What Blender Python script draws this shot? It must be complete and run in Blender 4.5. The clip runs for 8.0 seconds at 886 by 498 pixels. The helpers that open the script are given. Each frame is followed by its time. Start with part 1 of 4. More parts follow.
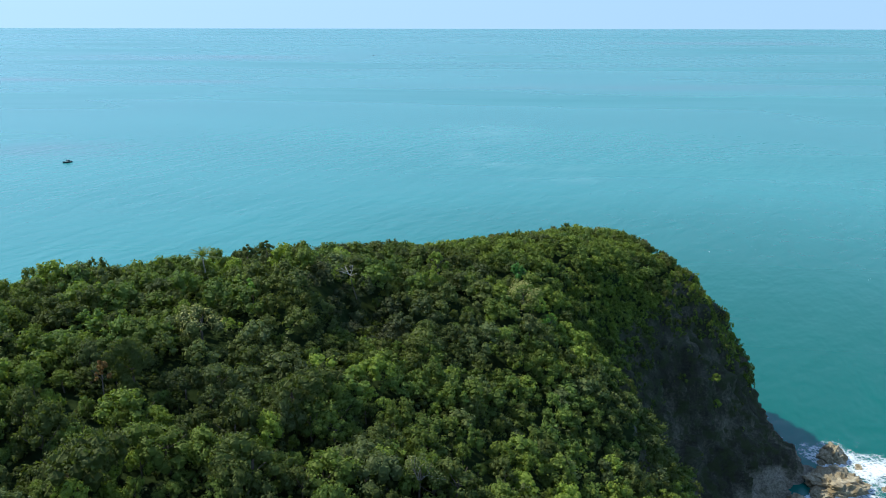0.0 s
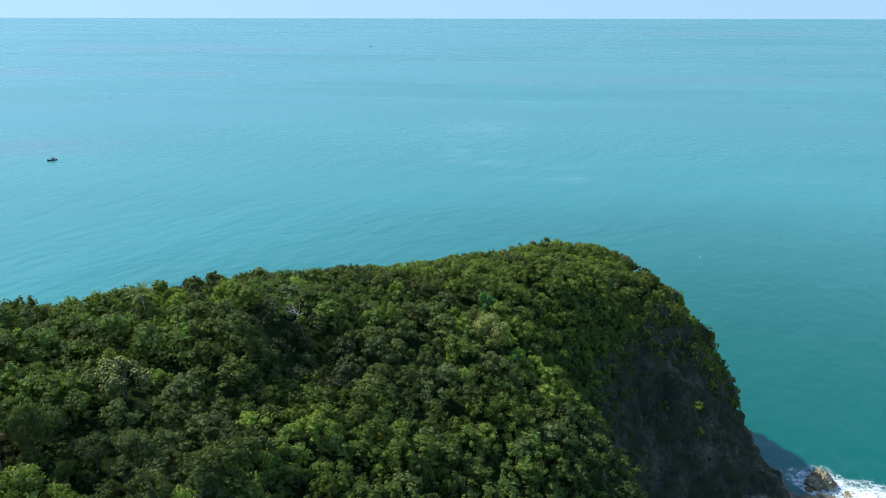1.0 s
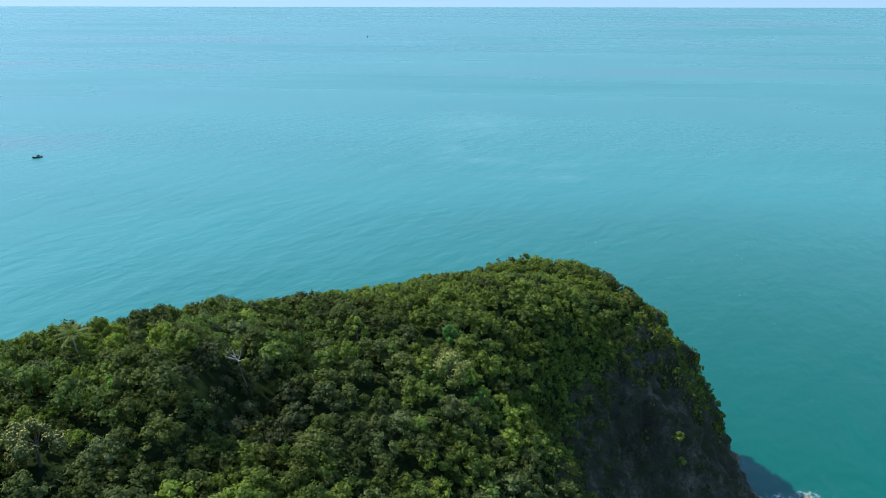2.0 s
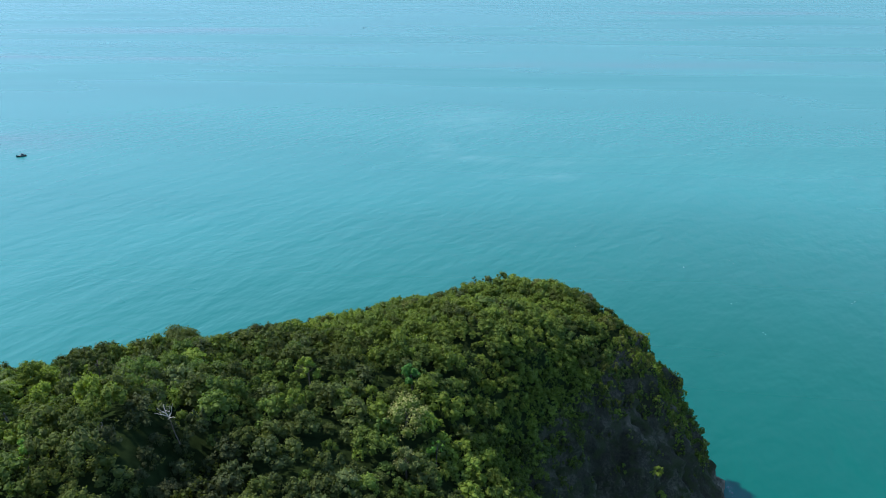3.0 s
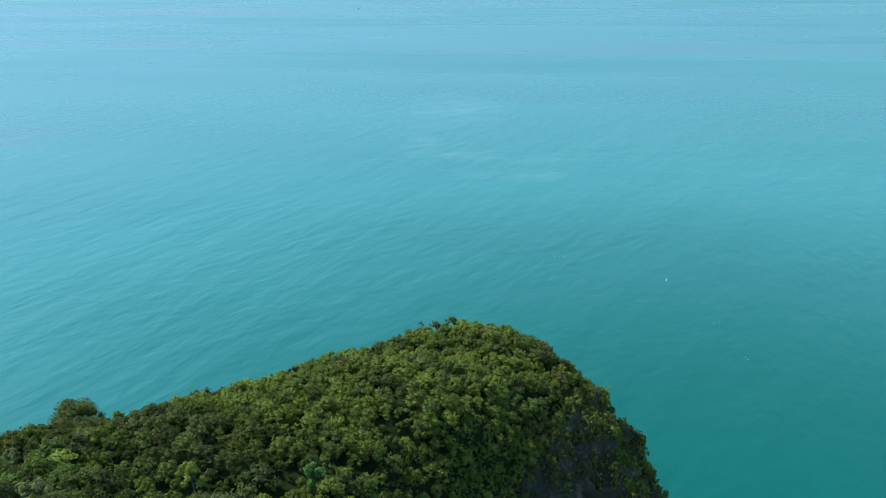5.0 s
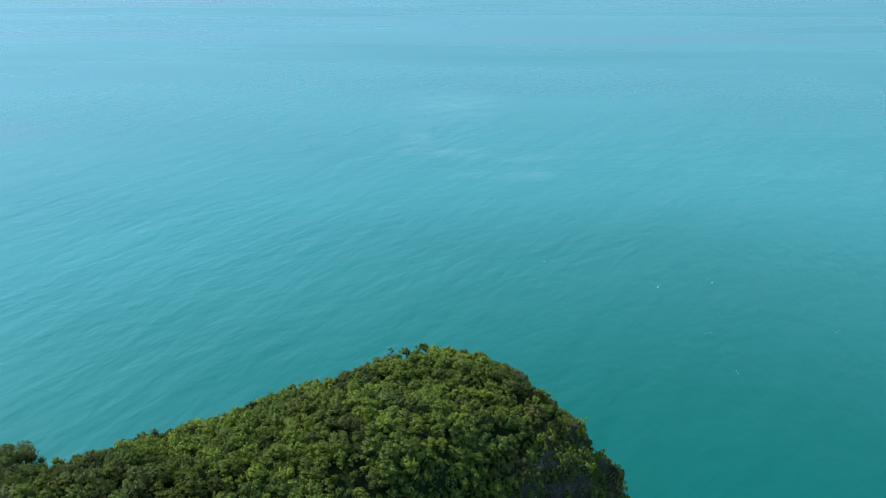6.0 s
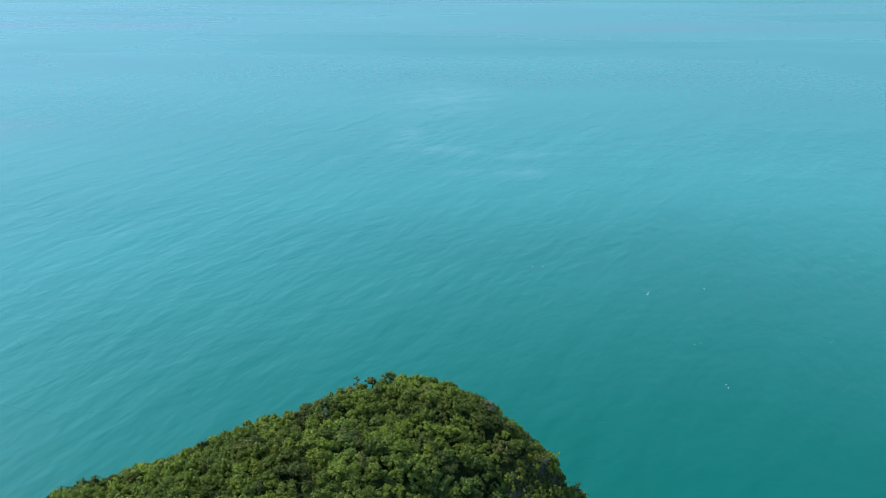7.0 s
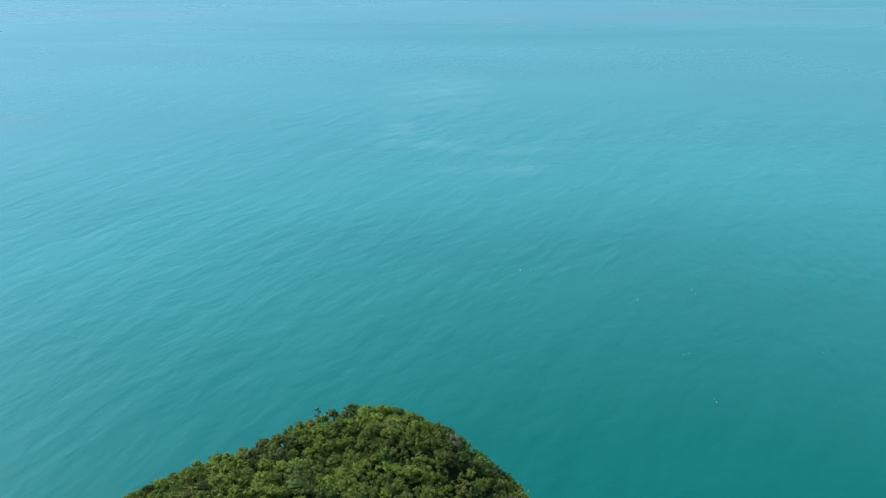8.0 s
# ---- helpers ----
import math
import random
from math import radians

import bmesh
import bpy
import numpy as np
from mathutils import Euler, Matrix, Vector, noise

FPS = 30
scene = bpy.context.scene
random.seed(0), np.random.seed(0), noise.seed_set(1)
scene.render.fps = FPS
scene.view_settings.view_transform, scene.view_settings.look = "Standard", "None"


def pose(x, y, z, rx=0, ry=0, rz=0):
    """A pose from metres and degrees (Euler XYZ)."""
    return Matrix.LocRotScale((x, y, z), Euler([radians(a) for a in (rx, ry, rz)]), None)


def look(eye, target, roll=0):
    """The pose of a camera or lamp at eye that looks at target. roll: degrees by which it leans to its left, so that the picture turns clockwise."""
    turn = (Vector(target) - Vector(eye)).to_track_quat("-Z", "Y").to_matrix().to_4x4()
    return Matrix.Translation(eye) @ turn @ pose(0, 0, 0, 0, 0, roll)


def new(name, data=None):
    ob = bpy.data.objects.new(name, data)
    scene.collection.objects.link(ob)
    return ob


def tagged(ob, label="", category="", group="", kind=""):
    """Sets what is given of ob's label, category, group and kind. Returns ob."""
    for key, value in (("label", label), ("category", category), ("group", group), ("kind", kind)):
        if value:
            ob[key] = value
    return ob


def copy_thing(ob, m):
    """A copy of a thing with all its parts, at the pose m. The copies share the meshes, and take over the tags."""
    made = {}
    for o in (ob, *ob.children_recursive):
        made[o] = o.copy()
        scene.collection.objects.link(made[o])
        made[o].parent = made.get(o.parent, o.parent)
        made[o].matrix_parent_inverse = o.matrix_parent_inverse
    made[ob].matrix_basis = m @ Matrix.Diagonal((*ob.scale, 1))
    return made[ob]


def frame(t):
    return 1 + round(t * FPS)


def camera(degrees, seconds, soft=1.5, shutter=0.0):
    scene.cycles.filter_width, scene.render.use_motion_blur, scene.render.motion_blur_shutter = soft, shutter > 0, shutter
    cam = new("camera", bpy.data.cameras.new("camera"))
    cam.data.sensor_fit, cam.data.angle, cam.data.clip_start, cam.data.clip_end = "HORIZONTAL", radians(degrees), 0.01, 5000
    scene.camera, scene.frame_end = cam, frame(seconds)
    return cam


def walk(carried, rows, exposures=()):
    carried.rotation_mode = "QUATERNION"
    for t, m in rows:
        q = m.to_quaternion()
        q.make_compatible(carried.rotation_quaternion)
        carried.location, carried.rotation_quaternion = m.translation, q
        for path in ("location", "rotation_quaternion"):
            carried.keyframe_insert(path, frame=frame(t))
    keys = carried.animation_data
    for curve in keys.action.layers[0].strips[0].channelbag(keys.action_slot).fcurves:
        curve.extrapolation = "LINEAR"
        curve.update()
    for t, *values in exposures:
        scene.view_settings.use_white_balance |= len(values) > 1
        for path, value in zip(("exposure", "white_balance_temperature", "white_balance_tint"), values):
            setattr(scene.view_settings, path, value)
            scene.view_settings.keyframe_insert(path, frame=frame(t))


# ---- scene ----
cam = camera(60.0, 8.0, soft=1.0)
PATH = [
    (0, (0.0, 0.0, 120.0), (-0.049, 1.909, 119.404), 0.1),
    (0.5, (3.505, 5.595, 122.25), (3.456, 7.499, 121.641), 0.1),
    (1, (6.98, 11.172, 124.51), (6.932, 13.073, 123.889), 0.1),
    (1.5, (10.437, 16.74, 126.779), (10.389, 18.636, 126.145), 0.1),
    (2, (13.884, 22.305, 129.055), (13.835, 24.196, 128.407), 0.1),
    (2.5, (17.33, 27.873, 131.333), (17.282, 29.76, 130.673), 0.0),
    (3, (20.787, 33.451, 133.614), (20.738, 35.334, 132.94), -0.0),
    (3.5, (24.263, 39.047, 135.892), (24.212, 40.925, 135.206), -0.1),
    (4, (27.767, 44.666, 138.167), (27.716, 46.539, 137.467), -0.1),
    (4.5, (31.311, 50.316, 140.436), (31.257, 52.184, 139.723), -0.2),
    (5, (34.902, 56.004, 142.696), (34.847, 57.866, 141.969), -0.3),
    (5.5, (38.551, 61.735, 144.945), (38.494, 63.592, 144.204), -0.4),
    (6, (42.268, 67.518, 147.181), (42.207, 69.369, 146.425), -0.5),
    (6.5, (46.062, 73.358, 149.4), (45.998, 75.203, 148.629), -0.6),
    (7, (49.943, 79.263, 151.601), (49.875, 81.1, 150.813), -0.7),
    (7.5, (53.92, 85.239, 153.781), (53.848, 87.069, 152.976), -0.9),
    (8, (58.003, 91.293, 155.937), (57.926, 93.114, 155.113), -1.0),
]
walk(cam, [(t, look(eye, target, roll)) for t, eye, target, roll in PATH], [(0, 1.06, 6300, 5), (8, 1.06, 6300, 5)])

# ---- light ----
SUN_WAY = Vector((-0.81, 0.36, 0.96)).normalized()  # towards the sun
sun_data = bpy.data.lights.new("sun", "SUN")
sun_data.energy, sun_data.angle, sun_data.color = 3.05, radians(0.6), (1.0, 0.95, 0.86)
sun = new("sun", sun_data)
sun.matrix_world = look(SUN_WAY * 500, (0, 0, 0))

world = bpy.data.worlds.new("world")
scene.world = world
world.use_nodes = True
wn = world.node_tree
wn.nodes.clear()
w_out = wn.nodes.new("ShaderNodeOutputWorld")
w_bg = wn.nodes.new("ShaderNodeBackground")
w_bg.inputs["Strength"].default_value = 0.15
w_sky = wn.nodes.new("ShaderNodeTexSky")
w_sky.sky_type, w_sky.sun_disc = "NISHITA", False
w_sky.sun_elevation = math.asin(SUN_WAY.z)
w_sky.sun_rotation = math.atan2(SUN_WAY.x, SUN_WAY.y)
w_sky.air_density, w_sky.dust_density, w_sky.ozone_density = 1.0, 0.25, 3.0
w_co = wn.nodes.new("ShaderNodeTexCoord")
w_max = wn.nodes.new("ShaderNodeVectorMath")  # the haze at the horizon goes on below it
w_max.operation = "MAXIMUM"
w_max.inputs[1].default_value = (-1, -1, 0.285)
wn.links.new(w_co.outputs["Generated"], w_max.inputs[0])
wn.links.new(w_max.outputs[0], w_sky.inputs["Vector"])
w_haze = wn.nodes.new("ShaderNodeVectorMath")  # humid air, a little less cyan than clear sky
w_haze.operation = "MULTIPLY"
w_haze.inputs[1].default_value = (1.0, 0.955, 0.945)
wn.links.new(w_sky.outputs["Color"], w_haze.inputs[0])
# low over the sea the humid air veils the blue with one even pale tone
w_sep = wn.nodes.new("ShaderNodeSeparateXYZ")
wn.links.new(w_co.outputs["Generated"], w_sep.inputs[0])
w_low = wn.nodes.new("ShaderNodeMapRange")
w_low.inputs["From Min"].default_value, w_low.inputs["From Max"].default_value = 0.0, 0.42
w_low.inputs["To Min"].default_value, w_low.inputs["To Max"].default_value = 0.78, 0.0
wn.links.new(w_sep.outputs["Z"], w_low.inputs["Value"])
w_veil = wn.nodes.new("ShaderNodeMix")
w_veil.data_type = "RGBA"
w_veil.inputs["B"].default_value = (1.44, 2.12, 2.88, 1)
wn.links.new(w_low.outputs[0], w_veil.inputs["Factor"])
wn.links.new(w_haze.outputs[0], w_veil.inputs["A"])
wn.links.new(w_veil.outputs["Result"], w_bg.inputs["Color"])
wn.links.new(w_bg.outputs[0], w_out.inputs["Surface"])


# ---- materials ----
def material(name):
    m = bpy.data.materials.new(name)
    m.use_nodes = True
    t = m.node_tree
    t.nodes.clear()
    out = t.nodes.new("ShaderNodeOutputMaterial")
    return m, t, out


def node(t, kind, **values):
    n = t.nodes.new(kind)
    for key, value in values.items():
        n.inputs[key.replace("_", " ")].default_value = value
    return n


def ramp(t, source, stops):
    n = t.nodes.new("ShaderNodeValToRGB")
    while len(n.color_ramp.elements) < len(stops):
        n.color_ramp.elements.new(0.5)
    for e, (at, colour) in zip(n.color_ramp.elements, stops):
        e.position, e.color = at, (*colour, 1)
    t.links.new(source, n.inputs["Fac"])
    return n.outputs["Color"]


def mixed(t, fac, a, b, how="MIX"):
    n = t.nodes.new("ShaderNodeMix")
    n.data_type, n.blend_type = "RGBA", how
    for socket, value in ((n.inputs["Factor"], fac), (n.inputs["A"], a), (n.inputs["B"], b)):
        if isinstance(value, bpy.types.NodeSocket):
            t.links.new(value, socket)
        else:
            socket.default_value = value if isinstance(value, float) else (*value, 1)
    return n.outputs["Result"]


def math_node(t, how, a, b=0.0, c=0.0):
    n = t.nodes.new("ShaderNodeMath")
    n.operation = how
    for socket, value in zip(n.inputs, (a, b, c)):
        if isinstance(value, bpy.types.NodeSocket):
            t.links.new(value, socket)
        else:
            socket.default_value = value
    return n.outputs[0]


def coords(t, scale=(1, 1, 1), turn=0.0, shift=(0, 0, 0)):
    """Object coordinates, turned by that many degrees and then scaled."""
    v = t.nodes.new("ShaderNodeTexCoord").outputs["Object"]
    if turn:
        r = t.nodes.new("ShaderNodeMapping")
        r.inputs["Rotation"].default_value = (0, 0, radians(turn))
        t.links.new(v, r.inputs["Vector"])
        v = r.outputs["Vector"]
    m = t.nodes.new("ShaderNodeMapping")
    m.inputs["Scale"].default_value = scale
    m.inputs["Location"].default_value = shift
    t.links.new(v, m.inputs["Vector"])
    return m.outputs["Vector"]


def noise_tex(t, vector, scale, detail=4.0, rough=0.55):
    n = node(t, "ShaderNodeTexNoise", Scale=scale, Detail=detail, Roughness=rough)
    t.links.new(vector, n.inputs["Vector"])
    return n.outputs["Fac"]


def leaf_material(name, dark, light, through_light=0.40, dry=None):
    m, t, out = material(name)
    geo = t.nodes.new("ShaderNodeNewGeometry")
    info = t.nodes.new("ShaderNodeObjectInfo")
    tint = t.nodes.new("ShaderNodeAttribute")  # one value for each tree
    tint.attribute_name = "tint"
    own = math_node(t, "ADD", math_node(t, "MULTIPLY", tint.outputs["Fac"], 0.55), math_node(t, "MULTIPLY", info.outputs["Random"], 0.20))
    mixer = math_node(t, "ADD", math_node(t, "MULTIPLY", geo.outputs["Random Per Island"], 0.32), own)
    colour = ramp(t, mixer, [(0.0, dark), (0.72, light), (1.0, tuple(min(1, c * 1.5) for c in light))])
    patch = noise_tex(t, coords(t), 0.09, 3.0)
    colour = mixed(t, ramp(t, patch, [(0.42, (0, 0, 0)), (0.62, (1, 1, 1))]), colour, mixed(t, 0.4, colour, dry or (0.11, 0.13, 0.02)))
    d = node(t, "ShaderNodeBsdfPrincipled", Roughness=0.55)
    d.inputs["Specular IOR Level"].default_value = 0.07
    t.links.new(colour, d.inputs["Base Color"])
    tr = t.nodes.new("ShaderNodeBsdfTranslucent")
    t.links.new(mixed(t, 1.0, colour, (0.9, 1.0, 0.35), "MULTIPLY"), tr.inputs["Color"])
    mix = t.nodes.new("ShaderNodeMixShader")
    mix.inputs[0].default_value = through_light
    t.links.new(d.outputs[0], mix.inputs[1])
    t.links.new(tr.outputs[0], mix.inputs[2])
    t.links.new(mix.outputs[0], out.inputs["Surface"])
    return m


LEAF = [
    leaf_material("leaf_deep_green", (0.038, 0.050, 0.019), (0.101, 0.124, 0.037)),
    leaf_material("leaf_mid_green", (0.053, 0.074, 0.021), (0.150, 0.200, 0.043)),
    leaf_material("leaf_yellow_green", (0.073, 0.098, 0.022), (0.206, 0.268, 0.048)),
    leaf_material("leaf_grey_green", (0.044, 0.060, 0.028), (0.126, 0.155, 0.059)),
    leaf_material("leaf_lush_green", (0.046, 0.070, 0.021), (0.126, 0.182, 0.043)),
    # dull thicket leaves, darkened to hold the shade of the bank
    leaf_material("leaf_thicket_shade", (0.026, 0.034, 0.016), (0.070, 0.088, 0.034), 0.25, (0.06, 0.06, 0.03)),
    leaf_material("leaf_olive_brown", (0.062, 0.074, 0.025), (0.166, 0.186, 0.052), 0.38, (0.14, 0.13, 0.035)),
]
LEAF_PALE = leaf_material("leaf_pale_blossom", (0.12, 0.14, 0.045), (0.35, 0.335, 0.125), 0.2)
LEAF_BRIGHT = leaf_material("leaf_fresh_green", (0.05, 0.12, 0.02), (0.16, 0.30, 0.05), 0.35)
LEAF_DRY = leaf_material("leaf_dry_grey", (0.075, 0.082, 0.042), (0.17, 0.175, 0.095), 0.2, (0.16, 0.14, 0.09))
LEAF_EMERALD = leaf_material("leaf_emerald", (0.030, 0.085, 0.022), (0.085, 0.21, 0.05), 0.35)
LEAF_RUST = leaf_material("leaf_rust_brown", (0.07, 0.040, 0.018), (0.21, 0.118, 0.036), 0.2, (0.15, 0.09, 0.03))
LEAF_PALM = leaf_material("leaf_palm", (0.09, 0.12, 0.035), (0.24, 0.29, 0.09), 0.35)


def bark_material(name, dark, light):
    m, t, out = material(name)
    v = coords(t, (1, 1, 0.25))
    d = node(t, "ShaderNodeBsdfPrincipled", Roughness=0.9)
    t.links.new(ramp(t, noise_tex(t, v, 6.0, 6.0), [(0.3, dark), (0.7, light)]), d.inputs["Base Color"])
    t.links.new(d.outputs[0], out.inputs["Surface"])
    return m


BARK = bark_material("bark_grey_brown", (0.05, 0.04, 0.03), (0.17, 0.14, 0.11))
BARK_SILVER = bark_material("bark_silver_grey", (0.15, 0.14, 0.12), (0.34, 0.32, 0.27))
BARK_DEAD = bark_material("bark_bleached", (0.25, 0.22, 0.19), (0.52, 0.48, 0.42))


def rock_material(name, dark, mid, light, lichen, pale_foot=None):
    m, t, out = material(name)
    v = coords(t)
    tall = coords(t, (1, 1, 0.22))
    big = noise_tex(t, tall, 0.16, 8.0, 0.62)
    small = noise_tex(t, v, 1.6, 8.0, 0.65)
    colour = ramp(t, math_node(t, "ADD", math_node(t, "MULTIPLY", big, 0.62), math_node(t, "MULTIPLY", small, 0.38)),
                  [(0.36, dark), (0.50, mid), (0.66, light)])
    crack = node(t, "ShaderNodeTexVoronoi", Scale=0.45)
    crack.feature = "DISTANCE_TO_EDGE"
    bent = t.nodes.new("ShaderNodeTexNoise")
    bent.inputs["Scale"].default_value = 0.3
    t.links.new(tall, bent.inputs["Vector"])
    shift = t.nodes.new("ShaderNodeVectorMath")
    shift.operation = "MULTIPLY_ADD"
    t.links.new(bent.outputs["Color"], shift.inputs[0])
    shift.inputs[1].default_value = (5, 5, 5)
    t.links.new(tall, shift.inputs[2])
    t.links.new(shift.outputs[0], crack.inputs["Vector"])
    colour = mixed(t, ramp(t, crack.outputs["Distance"], [(0.0, (0.5, 0.5, 0.5)), (0.035, (0, 0, 0))]), colour, dark)
    colour = mixed(t, ramp(t, noise_tex(t, v, 0.35, 5.0), [(0.46, (0, 0, 0)), (0.60, (1, 1, 1))]), colour, lichen)
    if pale_foot:
        # paler bare stone low down, up to an uneven line
        sep = t.nodes.new("ShaderNodeSeparateXYZ")
        t.links.new(v, sep.inputs[0])
        line = math_node(t, "ADD", math_node(t, "MULTIPLY", sep.outputs["Z"], 1 / 7), math_node(t, "MULTIPLY", math_node(t, "SUBTRACT", noise_tex(t, v, 0.11, 6.0), 0.5), 3.4))
        bare = ramp(t, small, [(0.3, tuple(c * 0.22 for c in pale_foot)), (0.7, pale_foot)])
        colour = mixed(t, ramp(t, line, [(0.35, (1, 1, 1)), (0.75, (0, 0, 0))]), colour, bare)
    d = node(t, "ShaderNodeBsdfPrincipled", Roughness=0.88)
    d.inputs["Specular IOR Level"].default_value = 0.15
    t.links.new(colour, d.inputs["Base Color"])
    b = node(t, "ShaderNodeBump", Strength=0.65, Distance=0.6)
    t.links.new(math_node(t, "ADD", small, math_node(t, "MULTIPLY", big, 2.0)), b.inputs["Height"])
    t.links.new(b.outputs[0], d.inputs["Normal"])
    t.links.new(d.outputs[0], out.inputs["Surface"])
    return m


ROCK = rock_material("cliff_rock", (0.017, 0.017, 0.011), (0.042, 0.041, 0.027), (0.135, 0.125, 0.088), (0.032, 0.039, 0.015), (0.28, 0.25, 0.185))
ROCK_SHORE = rock_material("shore_rock", (0.08, 0.066, 0.042), (0.28, 0.235, 0.150), (0.50, 0.44, 0.31), (0.19, 0.145, 0.08))


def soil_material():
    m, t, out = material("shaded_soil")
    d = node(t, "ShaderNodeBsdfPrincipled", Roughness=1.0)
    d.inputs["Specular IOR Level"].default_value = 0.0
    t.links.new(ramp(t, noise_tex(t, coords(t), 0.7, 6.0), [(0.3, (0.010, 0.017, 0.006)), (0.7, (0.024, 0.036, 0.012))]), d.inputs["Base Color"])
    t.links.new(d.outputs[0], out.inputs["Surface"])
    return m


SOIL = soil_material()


def patches(t, spots):
    """1 inside soft ellipses (x, y, half width, half depth) on the water, 0 outside."""
    total = None
    for x, y, a, b in spots:
        off = t.nodes.new("ShaderNodeVectorMath")
        off.operation = "SUBTRACT"
        t.links.new(coords(t), off.inputs[0])
        off.inputs[1].default_value = (x, y, 0)
        size = t.nodes.new("ShaderNodeVectorMath")
        size.operation = "MULTIPLY"
        t.links.new(off.outputs[0], size.inputs[0])
        size.inputs[1].default_value = (1 / a, 1 / b, 0)
        reach = t.nodes.new("ShaderNodeVectorMath")
        reach.operation = "LENGTH"
        t.links.new(size.outputs[0], reach.inputs[0])
        one = ramp(t, reach.outputs["Value"], [(0.25, (1, 1, 1)), (1.0, (0, 0, 0))])
        total = one if total is None else math_node(t, "MAXIMUM", total, one)
    return total


def sea_material():
    m, t, out = material("sea_water")
    # broad patches of deeper and paler water, drawn out along the coast
    broad = noise_tex(t, coords(t, (0.0018, 0.0048, 1), 6), 1.0, 4.0)
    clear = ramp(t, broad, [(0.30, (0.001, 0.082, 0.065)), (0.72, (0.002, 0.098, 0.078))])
    hazy_far = ramp(t, broad, [(0.30, (0.015, 0.160, 0.152)), (0.50, (0.019, 0.174, 0.165)), (0.72, (0.024, 0.190, 0.179))])
    # greener water along the cliffs; paler colour further out stands in for haze
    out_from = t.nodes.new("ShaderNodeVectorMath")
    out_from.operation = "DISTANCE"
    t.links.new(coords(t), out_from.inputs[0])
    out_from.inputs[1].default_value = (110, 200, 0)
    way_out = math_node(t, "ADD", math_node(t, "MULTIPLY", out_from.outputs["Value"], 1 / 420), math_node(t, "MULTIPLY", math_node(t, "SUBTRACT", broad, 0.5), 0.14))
    colour = mixed(t, ramp(t, way_out, [(0.24, (0, 0, 0)), (0.80, (1, 1, 1))]), clear, hazy_far)
    # mauve-grey veils on the water, long and thin, with torn edges
    veils = noise_tex(t, coords(t, (0.0040, 0.014, 1), 4, (2.3, 0.4, 0)), 1.0, 5.0, 0.62)
    veil = math_node(t, "MULTIPLY", patches(t, [(-758, 1385, 360, 62), (-462, 1350, 190, 44), (-360, 668, 90, 62), (980, 3000, 620, 190), (330, 1270, 420, 60), (-700, 2050, 520, 170)]),
                     ramp(t, veils, [(0.34, (0, 0, 0)), (0.62, (0.62, 0.62, 0.62))]))
    colour = mixed(t, veil, colour, (0.085, 0.125, 0.145))
    # pale slicks of old foam adrift off the point
    wisps = noise_tex(t, coords(t, (0.030, 0.060, 1), -24, (3, 1, 0)), 1.0, 6.0, 0.70)
    slick = math_node(t, "MULTIPLY", patches(t, [(26, 617, 46, 18), (78, 604, 66, 18), (2, 648, 18, 46), (72, 560, 46, 20), (24, 790, 70, 110)]),
                      ramp(t, wisps, [(0.40, (0, 0, 0)), (0.72, (1, 1, 1))]))
    colour = mixed(t, math_node(t, "MULTIPLY", slick, 0.17), colour, (0.30, 0.43, 0.44))
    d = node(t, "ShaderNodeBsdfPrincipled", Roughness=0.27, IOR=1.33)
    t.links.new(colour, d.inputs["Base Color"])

    def bent(vector, by, scale):
        """The same coordinates, pushed about a little, so that crests wander."""
        push = node(t, "ShaderNodeTexNoise", Scale=scale, Detail=1.0)
        t.links.new(vector, push.inputs["Vector"])
        add = t.nodes.new("ShaderNodeVectorMath")
        add.operation = "MULTIPLY_ADD"
        t.links.new(push.outputs["Color"], add.inputs[0])
        add.inputs[1].default_value = (by, by, 0)
        t.links.new(vector, add.inputs[2])
        return add.outputs[0]

    swell = noise_tex(t, coords(t, (0.014, 0.042, 1), -66), 1.0, 1.0, 0.5)
    chop = noise_tex(t, bent(coords(t, (0.058, 0.122, 1), -64), 1.1, 0.3), 1.0, 2.0, 0.5)
    cross = noise_tex(t, coords(t, (0.085, 0.16, 1), -36, (9, 3, 0)), 1.0, 1.5, 0.5)
    ripple = noise_tex(t, coords(t, (0.22, 0.34, 1), -40), 1.0, 2.0, 0.5)
    calm = ramp(t, noise_tex(t, coords(t, (0.0022, 0.0050, 1), 4, (5, 2, 0)), 1.0, 3.0), [(0.35, (0.58, 0.58, 0.58)), (0.65, (1, 1, 1))])
    ruffled = ramp(t, noise_tex(t, coords(t, (0.0009, 0.0042, 1), 3, (1.7, 4.1, 0)), 1.0, 4.0), [(0.50, (0.27, 0.27, 0.27)), (0.70, (0.34, 0.34, 0.34))])
    t.links.new(ruffled, d.inputs["Roughness"])
    b = node(t, "ShaderNodeBump", Distance=1.0)
    t.links.new(calm, b.inputs["Strength"])
    waves = math_node(t, "ADD", math_node(t, "MULTIPLY", swell, 1.0), math_node(t, "ADD", math_node(t, "MULTIPLY", chop, 0.72), math_node(t, "MULTIPLY", cross, 0.26)))
    waves = math_node(t, "ADD", waves, math_node(t, "MULTIPLY", ripple, 0.035))
    crests = noise_tex(t, bent(coords(t, (0.12, 0.30, 1), -60, (4, 7, 0)), 0.8, 0.3), 1.0, 2.0, 0.5)
    waves = math_node(t, "ADD", waves, math_node(t, "MULTIPLY", crests, 0.12))
    # the sea lies smoother far out
    off = math_node(t, "MULTIPLY", out_from.outputs["Value"], 1 / 2600)
